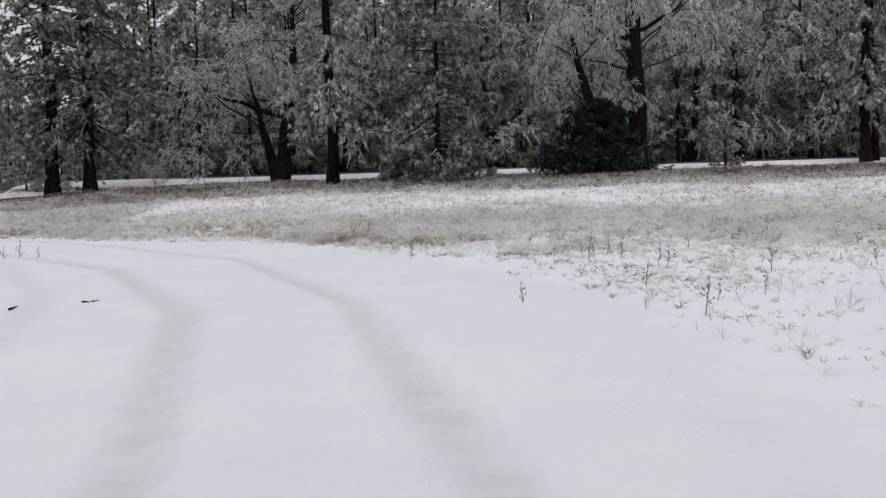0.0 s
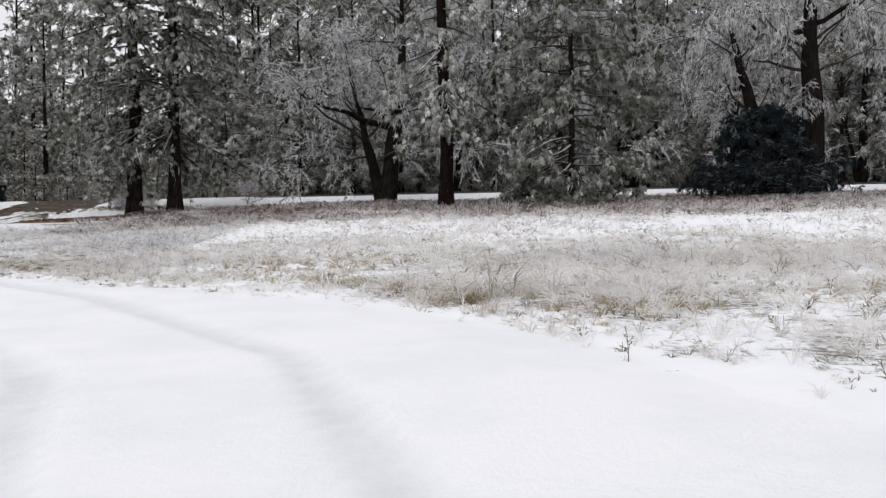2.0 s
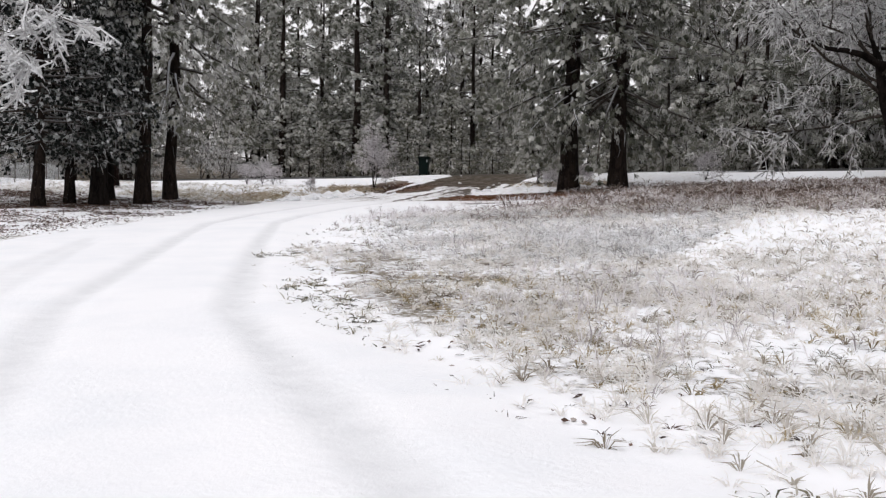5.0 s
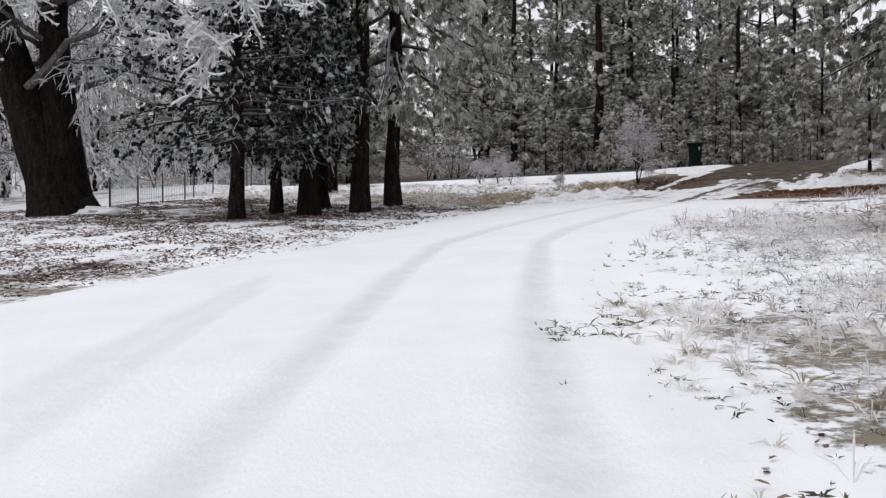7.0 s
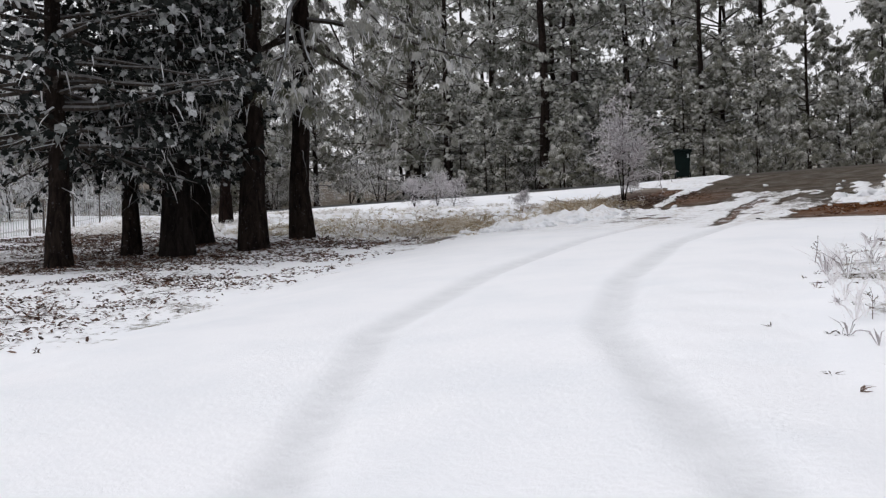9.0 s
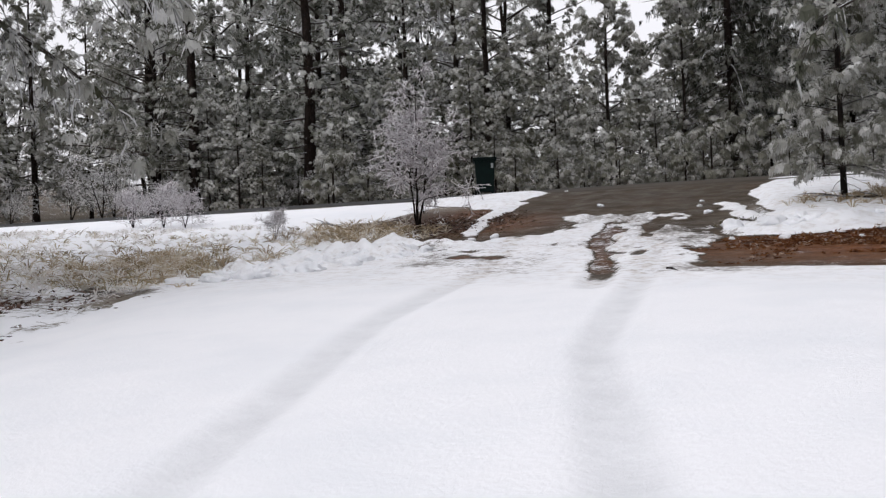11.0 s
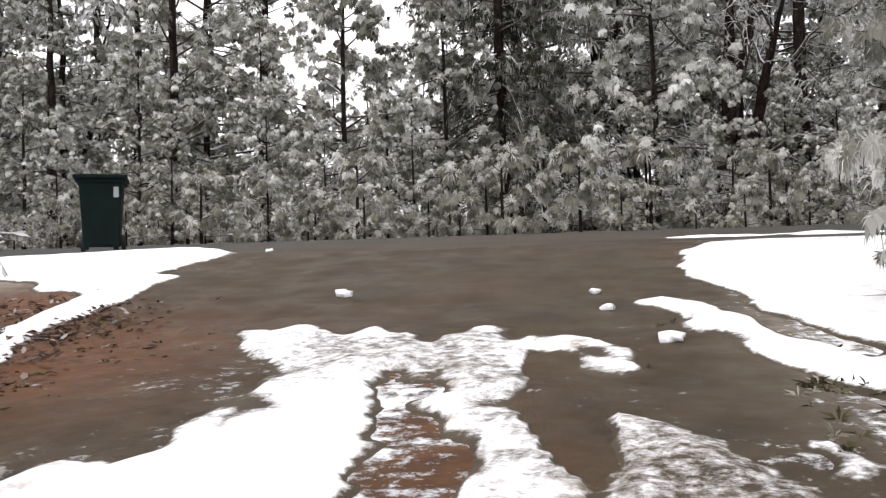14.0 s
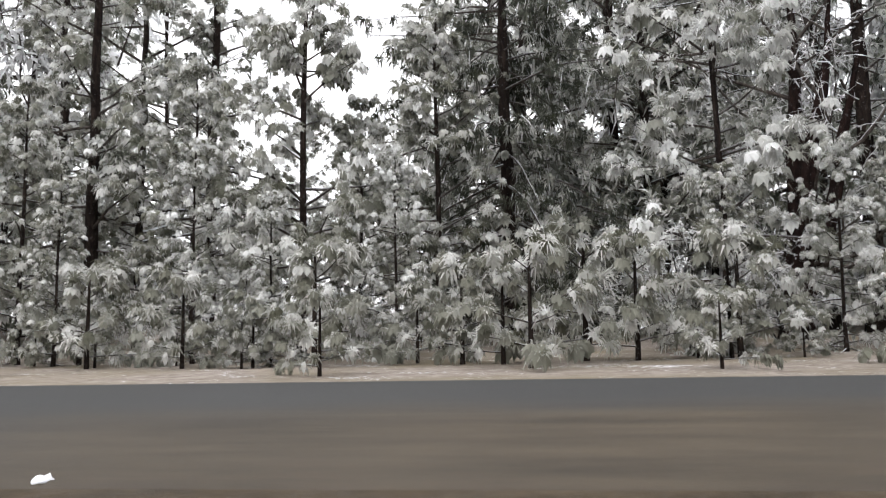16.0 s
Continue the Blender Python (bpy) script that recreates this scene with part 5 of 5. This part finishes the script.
scatter_leaves("edge_leaf_litter", "dark leaves and clods along the drive's edge", 9000, 28, (-23, -6, 19, 40), lambda x, y, r: r < 0.5 * np.exp(-((past_edge(RIGHT_EDGE, x, y) - 0.25) / 0.6) ** 2) * smooth(20, 22.5, y) * (1 - smooth(29, 32, y)) * smooth(0.5, 0.6, fractal(x, y, 1.0, 74)), 0.07)
grass("moss_turf", "olive turf on the muddy shoulder of the drive", 9000, 29, (-35.5, -26, 54.6, 60.6), moss_zone, 0.06, M_OLIVE, 8, 0.009, 1.1, 0.5)
scatter_leaves("shoulder_leaf_litter", "brown leaves on the bare bank", 7000, 30, (-36, -31.6, 55, 61), lambda x, y, r: r < np.exp(-(((x + 33.9) / 1.5) ** 2 + ((y - 58.6) / 2.0) ** 2) ** 2) * smooth(0.4, 0.6, fractal(x, y, 0.8, 75)), 0.09)
grass("bank_tussocks", "tan and olive tussocks round the small pine", 1600, 33, (-26.5, -20.5, 56.8, 60.8), lambda x, y, r: r < 0.8 * np.exp(-(((x + 23.4) / 1.9) ** 2 + ((y - 58.4) / 1.0) ** 2)), 0.26, M_SALLOW, 12, 0.010, 0.6, 0.8, lift=0.10)
grass("shrub_straw", "long yellow-green grass beside the berm and the shrub", 2600, 32, (-39.5, -33.2, 49.4, 58.2), lambda x, y, r: r < np.maximum(0.7 * np.exp(-(((x + 35.2) / 1.2) ** 2 + ((y - 56.2) / 1.2) ** 2)), np.exp(-(((x + 36.6) / 1.6) ** 2 + ((y - 51.6) / 1.1) ** 2))), 0.34, M_SALLOW, 14, 0.010, 0.55, 1.0)
scatter_leaves("foot_leaf_litter", "brown leaves heaped round the tree trunks", 26000, 8, (-42, 2, 42, 57), foot_leaves, 0.12)

# ---- things ----
def box_bm(sx, sy, sz, at=(0, 0, 0), taper=1.0, bevel=0.01):
    bm = bmesh.new()
    bmesh.ops.create_cube(bm, size=1.0)
    for v in bm.verts:
        g = taper if v.co.z < 0 else 1.0
        v.co = Vector((v.co.x * sx * g + at[0], v.co.y * sy * g + at[1], v.co.z * sz + at[2]))
    if bevel:
        bmesh.ops.bevel(bm, geom=bm.edges[:] , offset=bevel, segments=2, profile=0.7, affect="EDGES")
    return bm


def rod_bm(a, b, r, sides=10):
    a, b = Vector(a), Vector(b)
    bm = bmesh.new()
    bmesh.ops.create_cone(bm, cap_ends=True, segments=sides, radius1=r, radius2=r, depth=(b - a).length)
    bm.transform(Matrix.Translation((a + b) / 2) @ (b - a).to_track_quat("Z", "Y").to_matrix().to_4x4())
    return bm


k = Mat("bin_plastic", 0.55, spec=0.1)
k.colour(k.mix(k.ramp(k.noise(5, 5), (0.4, 0.0), (0.7, 1.0)), (0.0007, 0.0048, 0.0041), (0.0014, 0.0082, 0.0070)))
k.bump(k.noise(120, 2), 0.15, 0.002)
M_BIN = k.m
k = Mat("black_rubber", 0.8)
k.colour(k.mix(k.noise(20, 3), (0.012, 0.012, 0.012), (0.03, 0.03, 0.03)))
M_RUBBER = k.m
k = Mat("white_print", 0.6)
k.colour(k.mix(k.noise(40, 2), (0.34, 0.36, 0.36), (0.16, 0.18, 0.18)))
M_PRINT = k.m
k = Mat("fence_iron", 0.6, 0.0, 0.3)
k.colour(k.mix(k.ramp(k.noise(9, 4), (0.4, 0.0), (0.6, 1.0)), (0.62, 0.63, 0.64), (0.42, 0.43, 0.43)))
M_FENCE = k.m
k = Mat("fence_post_wood", 0.9)
k.colour(k.mix(k.noise(12, 5, stretch=(1, 1, 0.2)), (0.06, 0.05, 0.045), (0.16, 0.14, 0.125)))
M_POST = k.m
k = Mat("wet_stone", 0.7)
k.colour(k.mix(k.noise(6, 6), (0.025, 0.020, 0.017), (0.085, 0.07, 0.06)))
k.bump(k.noise(14, 6), 0.6, 0.04)
M_STONE = k.m


def wheelie_bin(x, y, turn):
    root = new("wheelie_bin")
    part("body", box_bm(0.60, 0.66, 0.94, (0, 0, 0.53), 0.80, 0.03), M_BIN, root)
    part("rim", box_bm(0.68, 0.74, 0.05, (0, 0, 0.985), 1.0, 0.012), M_BIN, root)
    lid = part("lid", box_bm(0.73, 0.80, 0.05, (0, -0.015, 1.035), 1.0, 0.02), M_BIN, root)
    part("lid_ridge", box_bm(0.5, 0.52, 0.025, (0, -0.02, 1.07), 1.0, 0.01), M_BIN, lid)
    part("handle", rod_bm((-0.26, 0.44, 0.97), (0.26, 0.44, 0.97), 0.017), M_BIN, root)
    for s in (-1, 1):
        part("handle_bracket", box_bm(0.03, 0.12, 0.04, (0.24 * s, 0.39, 0.97), 1.0, 0.006), M_BIN, root)
        part("wheel", rod_bm((0.25 * s, 0.27, 0.12), (0.31 * s, 0.27, 0.12), 0.125, 20), M_RUBBER, root)
        part("foot", box_bm(0.07, 0.06, 0.09, (0.2 * s, -0.24, 0.045), 1.0, 0.01), M_BIN, root)
    part("axle", rod_bm((-0.3, 0.27, 0.12), (0.3, 0.27, 0.12), 0.012), M_RUBBER, root)
    part("sticker", box_bm(0.07, 0.012, 0.15, (0.21, -0.322, 0.82), 1.0, 0.002), M_PRINT, root, "small white sticker")
    root.matrix_basis = pose(x, y, float(land(x, y)) + 0.10, 0, 0, turn)
    return tagged(root, "dark green plastic wheelie bin with closed lid at the roadside", "bin")


wheelie_bin(-35.5, 64.35, 25)

# frosted shrub at the foot of the bank, with thin stems
shrub = tagged(stand(broadleaf(141, 4.2, 0.04, ((0.02, 0.0, 1.0), (-0.13, 0.05, 0.7), (0.16, 0.08, 0.75), (0.05, -0.14, 0.6)), 0.24, 9, 5, 5, 5, 0.27, 0.12, width=0.026, name="shrub", twig_stuff=M_TWIG_PALE), -34.5, 57.9, 0), "slender shrub white with hoar frost on the bank", "shrub")
low = tagged(stand(broadleaf(142, 1.3, 0.02, ((0.3, 0.0, 1.0), (-0.3, 0.1, 0.9), (0.0, 0.35, 0.9), (0.1, -0.3, 0.8)), 0.1, 7, 5, 5, 5, 0.7, 0.05, width=0.016, name="low_shrub", twig_stuff=M_TWIG_PALE), -44.6, 60.6, 0), "low frosted shrub on the snowy verge", "shrub", "verge shrubs")
for x, y, turn, size in ((-43.4, 60.2, 70, 0.8), (-46.2, 61.0, 160, 0.9), (-24.3, 57.4, 20, 0.7), (-22.9, 58.2, 90, 0.8), (-18.0, 60.6, 33, 1.0), (-35.9, 61.0, 200, 0.45), (-37.0, 55.8, 10, 0.5)):
    again(low, x, y, turn, size)

# small pine with drooping fans on the bank beside the mouth of the drive
def whorled_pine(seed, height, first, gap, spread, girth, stuff):
    """A young pine: rings of limbs up a straight stem, each shoot ending in a hanging fan of needles."""
    rng = np.random.default_rng(seed)
    root = new("pine_tree")
    line = trunk_line(rng, height, 0.012, 12)
    z = line[:, 2]
    rad = girth * np.maximum(1 - np.maximum(z, 0) / height, 0) ** 0.8 + 0.008 + girth * 0.35 * np.exp(-np.maximum(z, 0) / 0.25)
    v, f = tubes(line[None], rad[None], 10)
    piece("trunk", v + rng.normal(0, girth * 0.05, v.shape), [f], M_DARK_BARK, root, shaded_smooth=True)
    rings = int((height - first - 0.3) / gap)
    n = rings * 5
    q = np.repeat(np.arange(rings) / rings, 5)
    h = first + q * rings * gap + rng.normal(0, 0.045, n)
    az = np.tile(np.arange(5) * 1.2566, rings) + np.repeat(rng.uniform(0, 6.28, rings), 5) + rng.normal(0, 0.18, n)
    L = spread * (1 - 0.75 * q) * rng.uniform(0.75, 1.1, n)
    base = np.column_stack([np.interp(h, z, line[:, 0]), np.interp(h, z, line[:, 1]), h])
    P = sweep(rng, base, np.column_stack([np.cos(az), np.sin(az), 0.22 + 0.5 * q + rng.normal(0, 0.08, n)]), L, 6, np.where(q < 0.12, -0.55, -0.28), 0.07)
    sets = [tubes(P, (0.007 + 0.008 * L)[:, None] * np.linspace(1, 0.35, 7), 5)]
    per = 10
    own = np.repeat(np.arange(n), per)
    fr = np.clip(np.tile(np.linspace(0.30, 1.0, per), n) + rng.uniform(-0.05, 0.03, n * per), 0, 1)
    at, d = along(P[own], fr)
    sideways = np.cross(d, np.array([0, 0, 1.0])) * np.tile(np.where(np.arange(per) % 2, 1.0, -1.0), n)[:, None]
    out = unit(d + sideways * (0.9 * (fr < 0.97))[:, None] + rng.normal(0, 0.12, d.shape) + np.array([0, 0, -0.08]))
    SL = (0.10 + 0.26 * L[own] * (1.15 - fr)) * rng.uniform(0.8, 1.2, n * per)
    SP = sweep(rng, at, out, SL, 3, np.full(n * per, -0.2), 0.1)
    sets.append(tubes(SP, np.full((n * per, 1), 0.0055) * np.linspace(1, 0.6, 4), 4))
    # a few bare dead twigs low on the stem
    da, dz = rng.uniform(0, 6.28, 7), rng.uniform(0.15, first, 7)
    D = sweep(rng, np.column_stack([0 * dz, 0 * dz, dz]), np.column_stack([np.cos(da), np.sin(da), 0 * dz]), rng.uniform(0.35, 0.8, 7), 5, np.full(7, -0.7), 0.12)
    sets.append(tubes(D, 0.007 * np.ones((7, 1)) * np.linspace(1, 0.4, 6), 4))
    tip, d = along(SP, np.full(n * per, 0.97))
    way = unit(d + np.array([0, 0, -0.1]))
    leaf = join(puffs(rng, tip, way, 48, 0.115, 0.008, 0.75), mops(rng, tip, way, 44, 0.185, 0.007, 0.95))
    crown_of(root, join(*sets), leaf, stuff)
    return root


mouth_pine = whorled_pine(143, 6.2, 0.8, 0.57, 1.35, 0.055, M_NEEDLES_PALE)
tagged(stand(mouth_pine, -25.42, 58.6, 0), "small pine with fans of frosted needles on the snowbank", "tree")


# ---- snow lumps thrown up beside the mouth of the drive ----
def lump(rng, at, r):
    bm = bmesh.new()
    bmesh.ops.create_icosphere(bm, subdivisions=2 if r < 0.09 else 3, radius=1.0)
    ph = Vector(rng.uniform(0, 100, 3))
    for v in bm.verts:
        d = 1 + 0.6 * noise.noise(v.co * 1.3 + ph) + 0.5 * noise.noise(v.co * 2.9 + ph) + 0.3 * noise.noise(v.co * 6.5 + ph)
        v.co = Vector((v.co.x * r * d * 1.2 + at[0], v.co.y * r * d * 1.1 + at[1], v.co.z * r * d * 0.75 + at[2]))
    vs = np.array([v.co for v in bm.verts])
    fs = np.array([[v.index for v in f.verts] for f in bm.faces])
    bm.free()
    return vs, [fs]


rng = np.random.default_rng(9)
for name, label, spots in (("snow_berm", "lumpy snow pushed up beside the drive", [(-33.9 + 1.2 * u + rng.normal(0, 0.34), 50.7 + 2.4 * u + rng.normal(0, 0.34), 0.025 + 0.15 * rng.uniform() ** 2) for u in rng.uniform(-0.25, 1.1, 330)]),
                           ("snow_clods", "broken clods of snow heaped at the verge", [(-26.6 + 1.9 * u + rng.normal(0, 0.22), 55.35 + 0.75 * u + rng.normal(0, 0.28), 0.04 + 0.15 * rng.uniform() ** 2) for u in rng.uniform(-0.1, 1.3, 150)])):
    v, f = join(*[lump(rng, (x, y, float(land(x, y)) + r * 0.35), r) for x, y, r in spots])
    tagged(piece(name, v, f, M_SNOW, shaded_smooth=True), label, "snow", kind="stuff")
small = [(-30.9, 60.6, 0.07), (-28.5, 60.5, 0.04), (-28.4, 59.7, 0.05), (-28.0, 58.4, 0.07), (-33.0, 64.4, 0.05), (-31.6, 55.5, 0.08), (-32.0, 55.3, 0.06), (-26.9, 54.0, 0.04), (-26.1, 53.8, 0.07), (-25.0, 53.7, 0.04)]
v, f = join(*[lump(rng, (x, y, float(land(x, y)) + r * 0.4), r) for x, y, r in small])
tagged(piece("snow_crumbs", v, f, M_SNOW, shaded_smooth=True), "small clumps of snow lying on the mud", "snow", kind="stuff")


for x, y, r in ((-45.9, 40.0, 0.5), (-46.0, 40.6, 0.36)):
    v, f = lump(rng, (0, 0, 0.05), r)
    drift = piece("snow_drift", v * np.array([1.5, 1.5, 0.55]), f, M_SNOW, shaded_smooth=True)
    drift.matrix_basis = pose(x, y, float(land(x, y)))
    tagged(drift, "small drift of snow against an old trunk", "snow", "snow drifts")


def stone(x, y, r, label, name="stone", material=M_STONE):
    v, f = lump(rng, (0, 0, r * 0.4), r)
    ob = piece(name, v, f, material)
    ob.matrix_basis = pose(x, y, float(land(x, y)))
    return tagged(ob, label, "stone")


# stone shape standing in for a dark twiggy root clump
stone(-26.45, 55.2, 0.12, "clump of dark debris at the edge of the drive")
stone(-22.6, 57.0, 0.16, "dark stone half buried in the snowbank")


# ---- fallen branch on the verge ----
def fallen_branch(x, y, turn, length):
    rng = np.random.default_rng(int(abs(x * 10)))
    P = sweep(rng, np.array([[0, 0, 0.08]]), np.array([[1.0, 0, 0.02]]), np.array([length]), 8, np.array([0.0]), 0.07)
    own = np.zeros(6, int)
    at, d = along(P[own], np.linspace(0.3, 0.95, 6))
    Q = sweep(rng, at, d + rng.normal(0, 0.6, (6, 3)) * np.array([1, 1, 0.4]), np.full(6, length * 0.3), 4, np.zeros(6), 0.1)
    root = new("fallen_branch")
    v, f = tubes(P, 0.035 * np.linspace(1, 0.3, 9)[None], 6)
    piece("stem", v, [f], M_LIMB, root)
    for i in range(6):
        v, f = tubes(Q[i:i + 1], np.full((1, 1), 0.014) * np.linspace(1, 0.3, 5), 4)
        piece("side_branch", v, [f], M_LIMB, root)
    root.matrix_basis = pose(x, y, float(land(x, y)) + 0.02, 0, 0, turn)
    return tagged(root, "fallen frosted branch lying on the snow", "branch", "fallen branches")


def twig(x, y, turn, length):
    rng = np.random.default_rng(int(abs(x * 100)))
    P = sweep(rng, np.array([[0, 0, 0.02], [length * 0.4, 0, 0.02]]), np.array([[1.0, 0, 0.02], [0.6, 0.7, 0.1]]), np.array([length, length * 0.4]), 5, np.zeros(2), 0.1)
    v, f = tubes(P, np.array([[0.016], [0.010]]) * np.linspace(1, 0.4, 6), 6)
    ob = piece("fallen_twig", v, [f], M_DARK_BARK)
    ob.matrix_basis = pose(x, y, float(land(x, y)) + 0.085, 0, 0, turn)
    return tagged(ob, "small dark twig lying on the snowy drive", "twig", "fallen twigs")


twig(-3.98, 10.48, 20, 0.26)
twig(-4.6, 10.05, 70, 0.12)
twig(-27.05, 49.8, 15, 0.14)
fallen_branch(-24.2, 58.6, 200, 1.7)
fallen_branch(-24.9, 56.9, 30, 1.3)
fallen_branch(-36.2, 57.2, 140, 1.1)


# ---- fence past the bank ----
def fence(line, height=1.15):
    root = new("fence")
    pts = [Vector((x, y, float(land(x, y)))) for x, y in line]
    picket = None
    for a, b in zip(pts[:-1], pts[1:]):
        run = (b - a).length
        for zz in (0.22, height * 0.82):
            part("rail", rod_bm(a + Vector((0, 0, zz)), b + Vector((0, 0, zz)), 0.014, 6), M_FENCE, root)
        n = int(run / 0.17)
        for i in range(n):
            p = a.lerp(b, (i + 0.5) / n)
            if picket is None:
                picket = part("picket", rod_bm((0, 0, 0.05), (0, 0, height), 0.012, 5), M_FENCE, root)
                ob = picket
            else:
                ob = new("picket", picket.data)
                ob.parent = root
            ob.matrix_basis = pose(p.x, p.y, p.z)
        for i in range(0, n, 14):
            p = a.lerp(b, i / n)
            part("post", rod_bm((p.x, p.y, p.z - 0.2), (p.x, p.y, p.z + height + 0.12), 0.045, 8), M_POST, root, "dark wooden post")
    return tagged(root, "white picket fence of thin iron with dark posts", "fence")


fence([(-48.8, 41.8), (-53.6, 48.4), (-58.2, 54.8), (-62.6, 60.8)])


# ---- dry weeds standing in the snow ----
def weed(seed, height):
    rng = np.random.default_rng(seed)
    P = sweep(rng, np.array([[0, 0, -0.03]]), np.array([[0, 0, 1.0]]), np.array([height]), 6, np.zeros(1), 0.08)
    n = 9
    at, d = along(P[np.zeros(n, int)], np.linspace(0.35, 1.0, n))
    Q = sweep(rng, at, d + rng.normal(0, 0.7, (n, 3)), np.full(n, height * 0.28), 3, np.full(n, 0.3), 0.1)
    at, d = along(np.repeat(Q, 4, 0), rng.uniform(0.4, 1, 4 * n))
    h, hf = brushes(rng, at, d, 3, 0.022, 0.008, 0.6, 0.0)
    v, f = join(tubes(P, 0.006 * np.linspace(1, 0.5, 7)[None], 5), tubes(Q, np.full((n, 1), 0.0035) * np.linspace(1, 0.5, 4), 4), (h, hf))
    return tagged(piece("dry_weed", v, f, M_DEAD), "dry brown weed stalk standing in the snow", "plant", "dry weeds")


first = weed(1, 0.34)
first.matrix_basis = pose(2.55, 15.0, float(land(2.55, 15.0)))
for x, y, s in ((-0.4, 15.6, 0.7), (1.9, 14.9, 0.6), (2.9, 14.6, 0.8), (0.9, 9.6, 0.7), (3.2, 13.4, 0.8), (4.2, 15.5, 0.7), (3.6, 10.2, 0.6), (0.3, 40.6, 1.6), (-7.7, 17.3, 1.0), (-7.9, 17.1, 0.8), (-7.4, 17.4, 0.7), (-3.5, 40.0, 1.2), (-12, 44.5, 1.3), (-23.6, 42.8, 0.8), (-21.9, 38.9, 0.6)):
    copy_thing(first, pose(x, y, float(land(x, y)), 0, 0, 67 * x) @ Matrix.Scale(s, 4))
rng = np.random.default_rng(31)
for n in range(16):
    x, y = rng.uniform(2.2, 9.5), rng.uniform(7.5, 15.5)
    if past_edge(RIGHT_EDGE, np.array([x]), np.array([y]))[0] > 0.3:
        copy_thing(first, pose(x, y, float(land(x, y)), 0, 0, 67 * x) @ Matrix.Scale(rng.uniform(0.4, 0.95), 4))
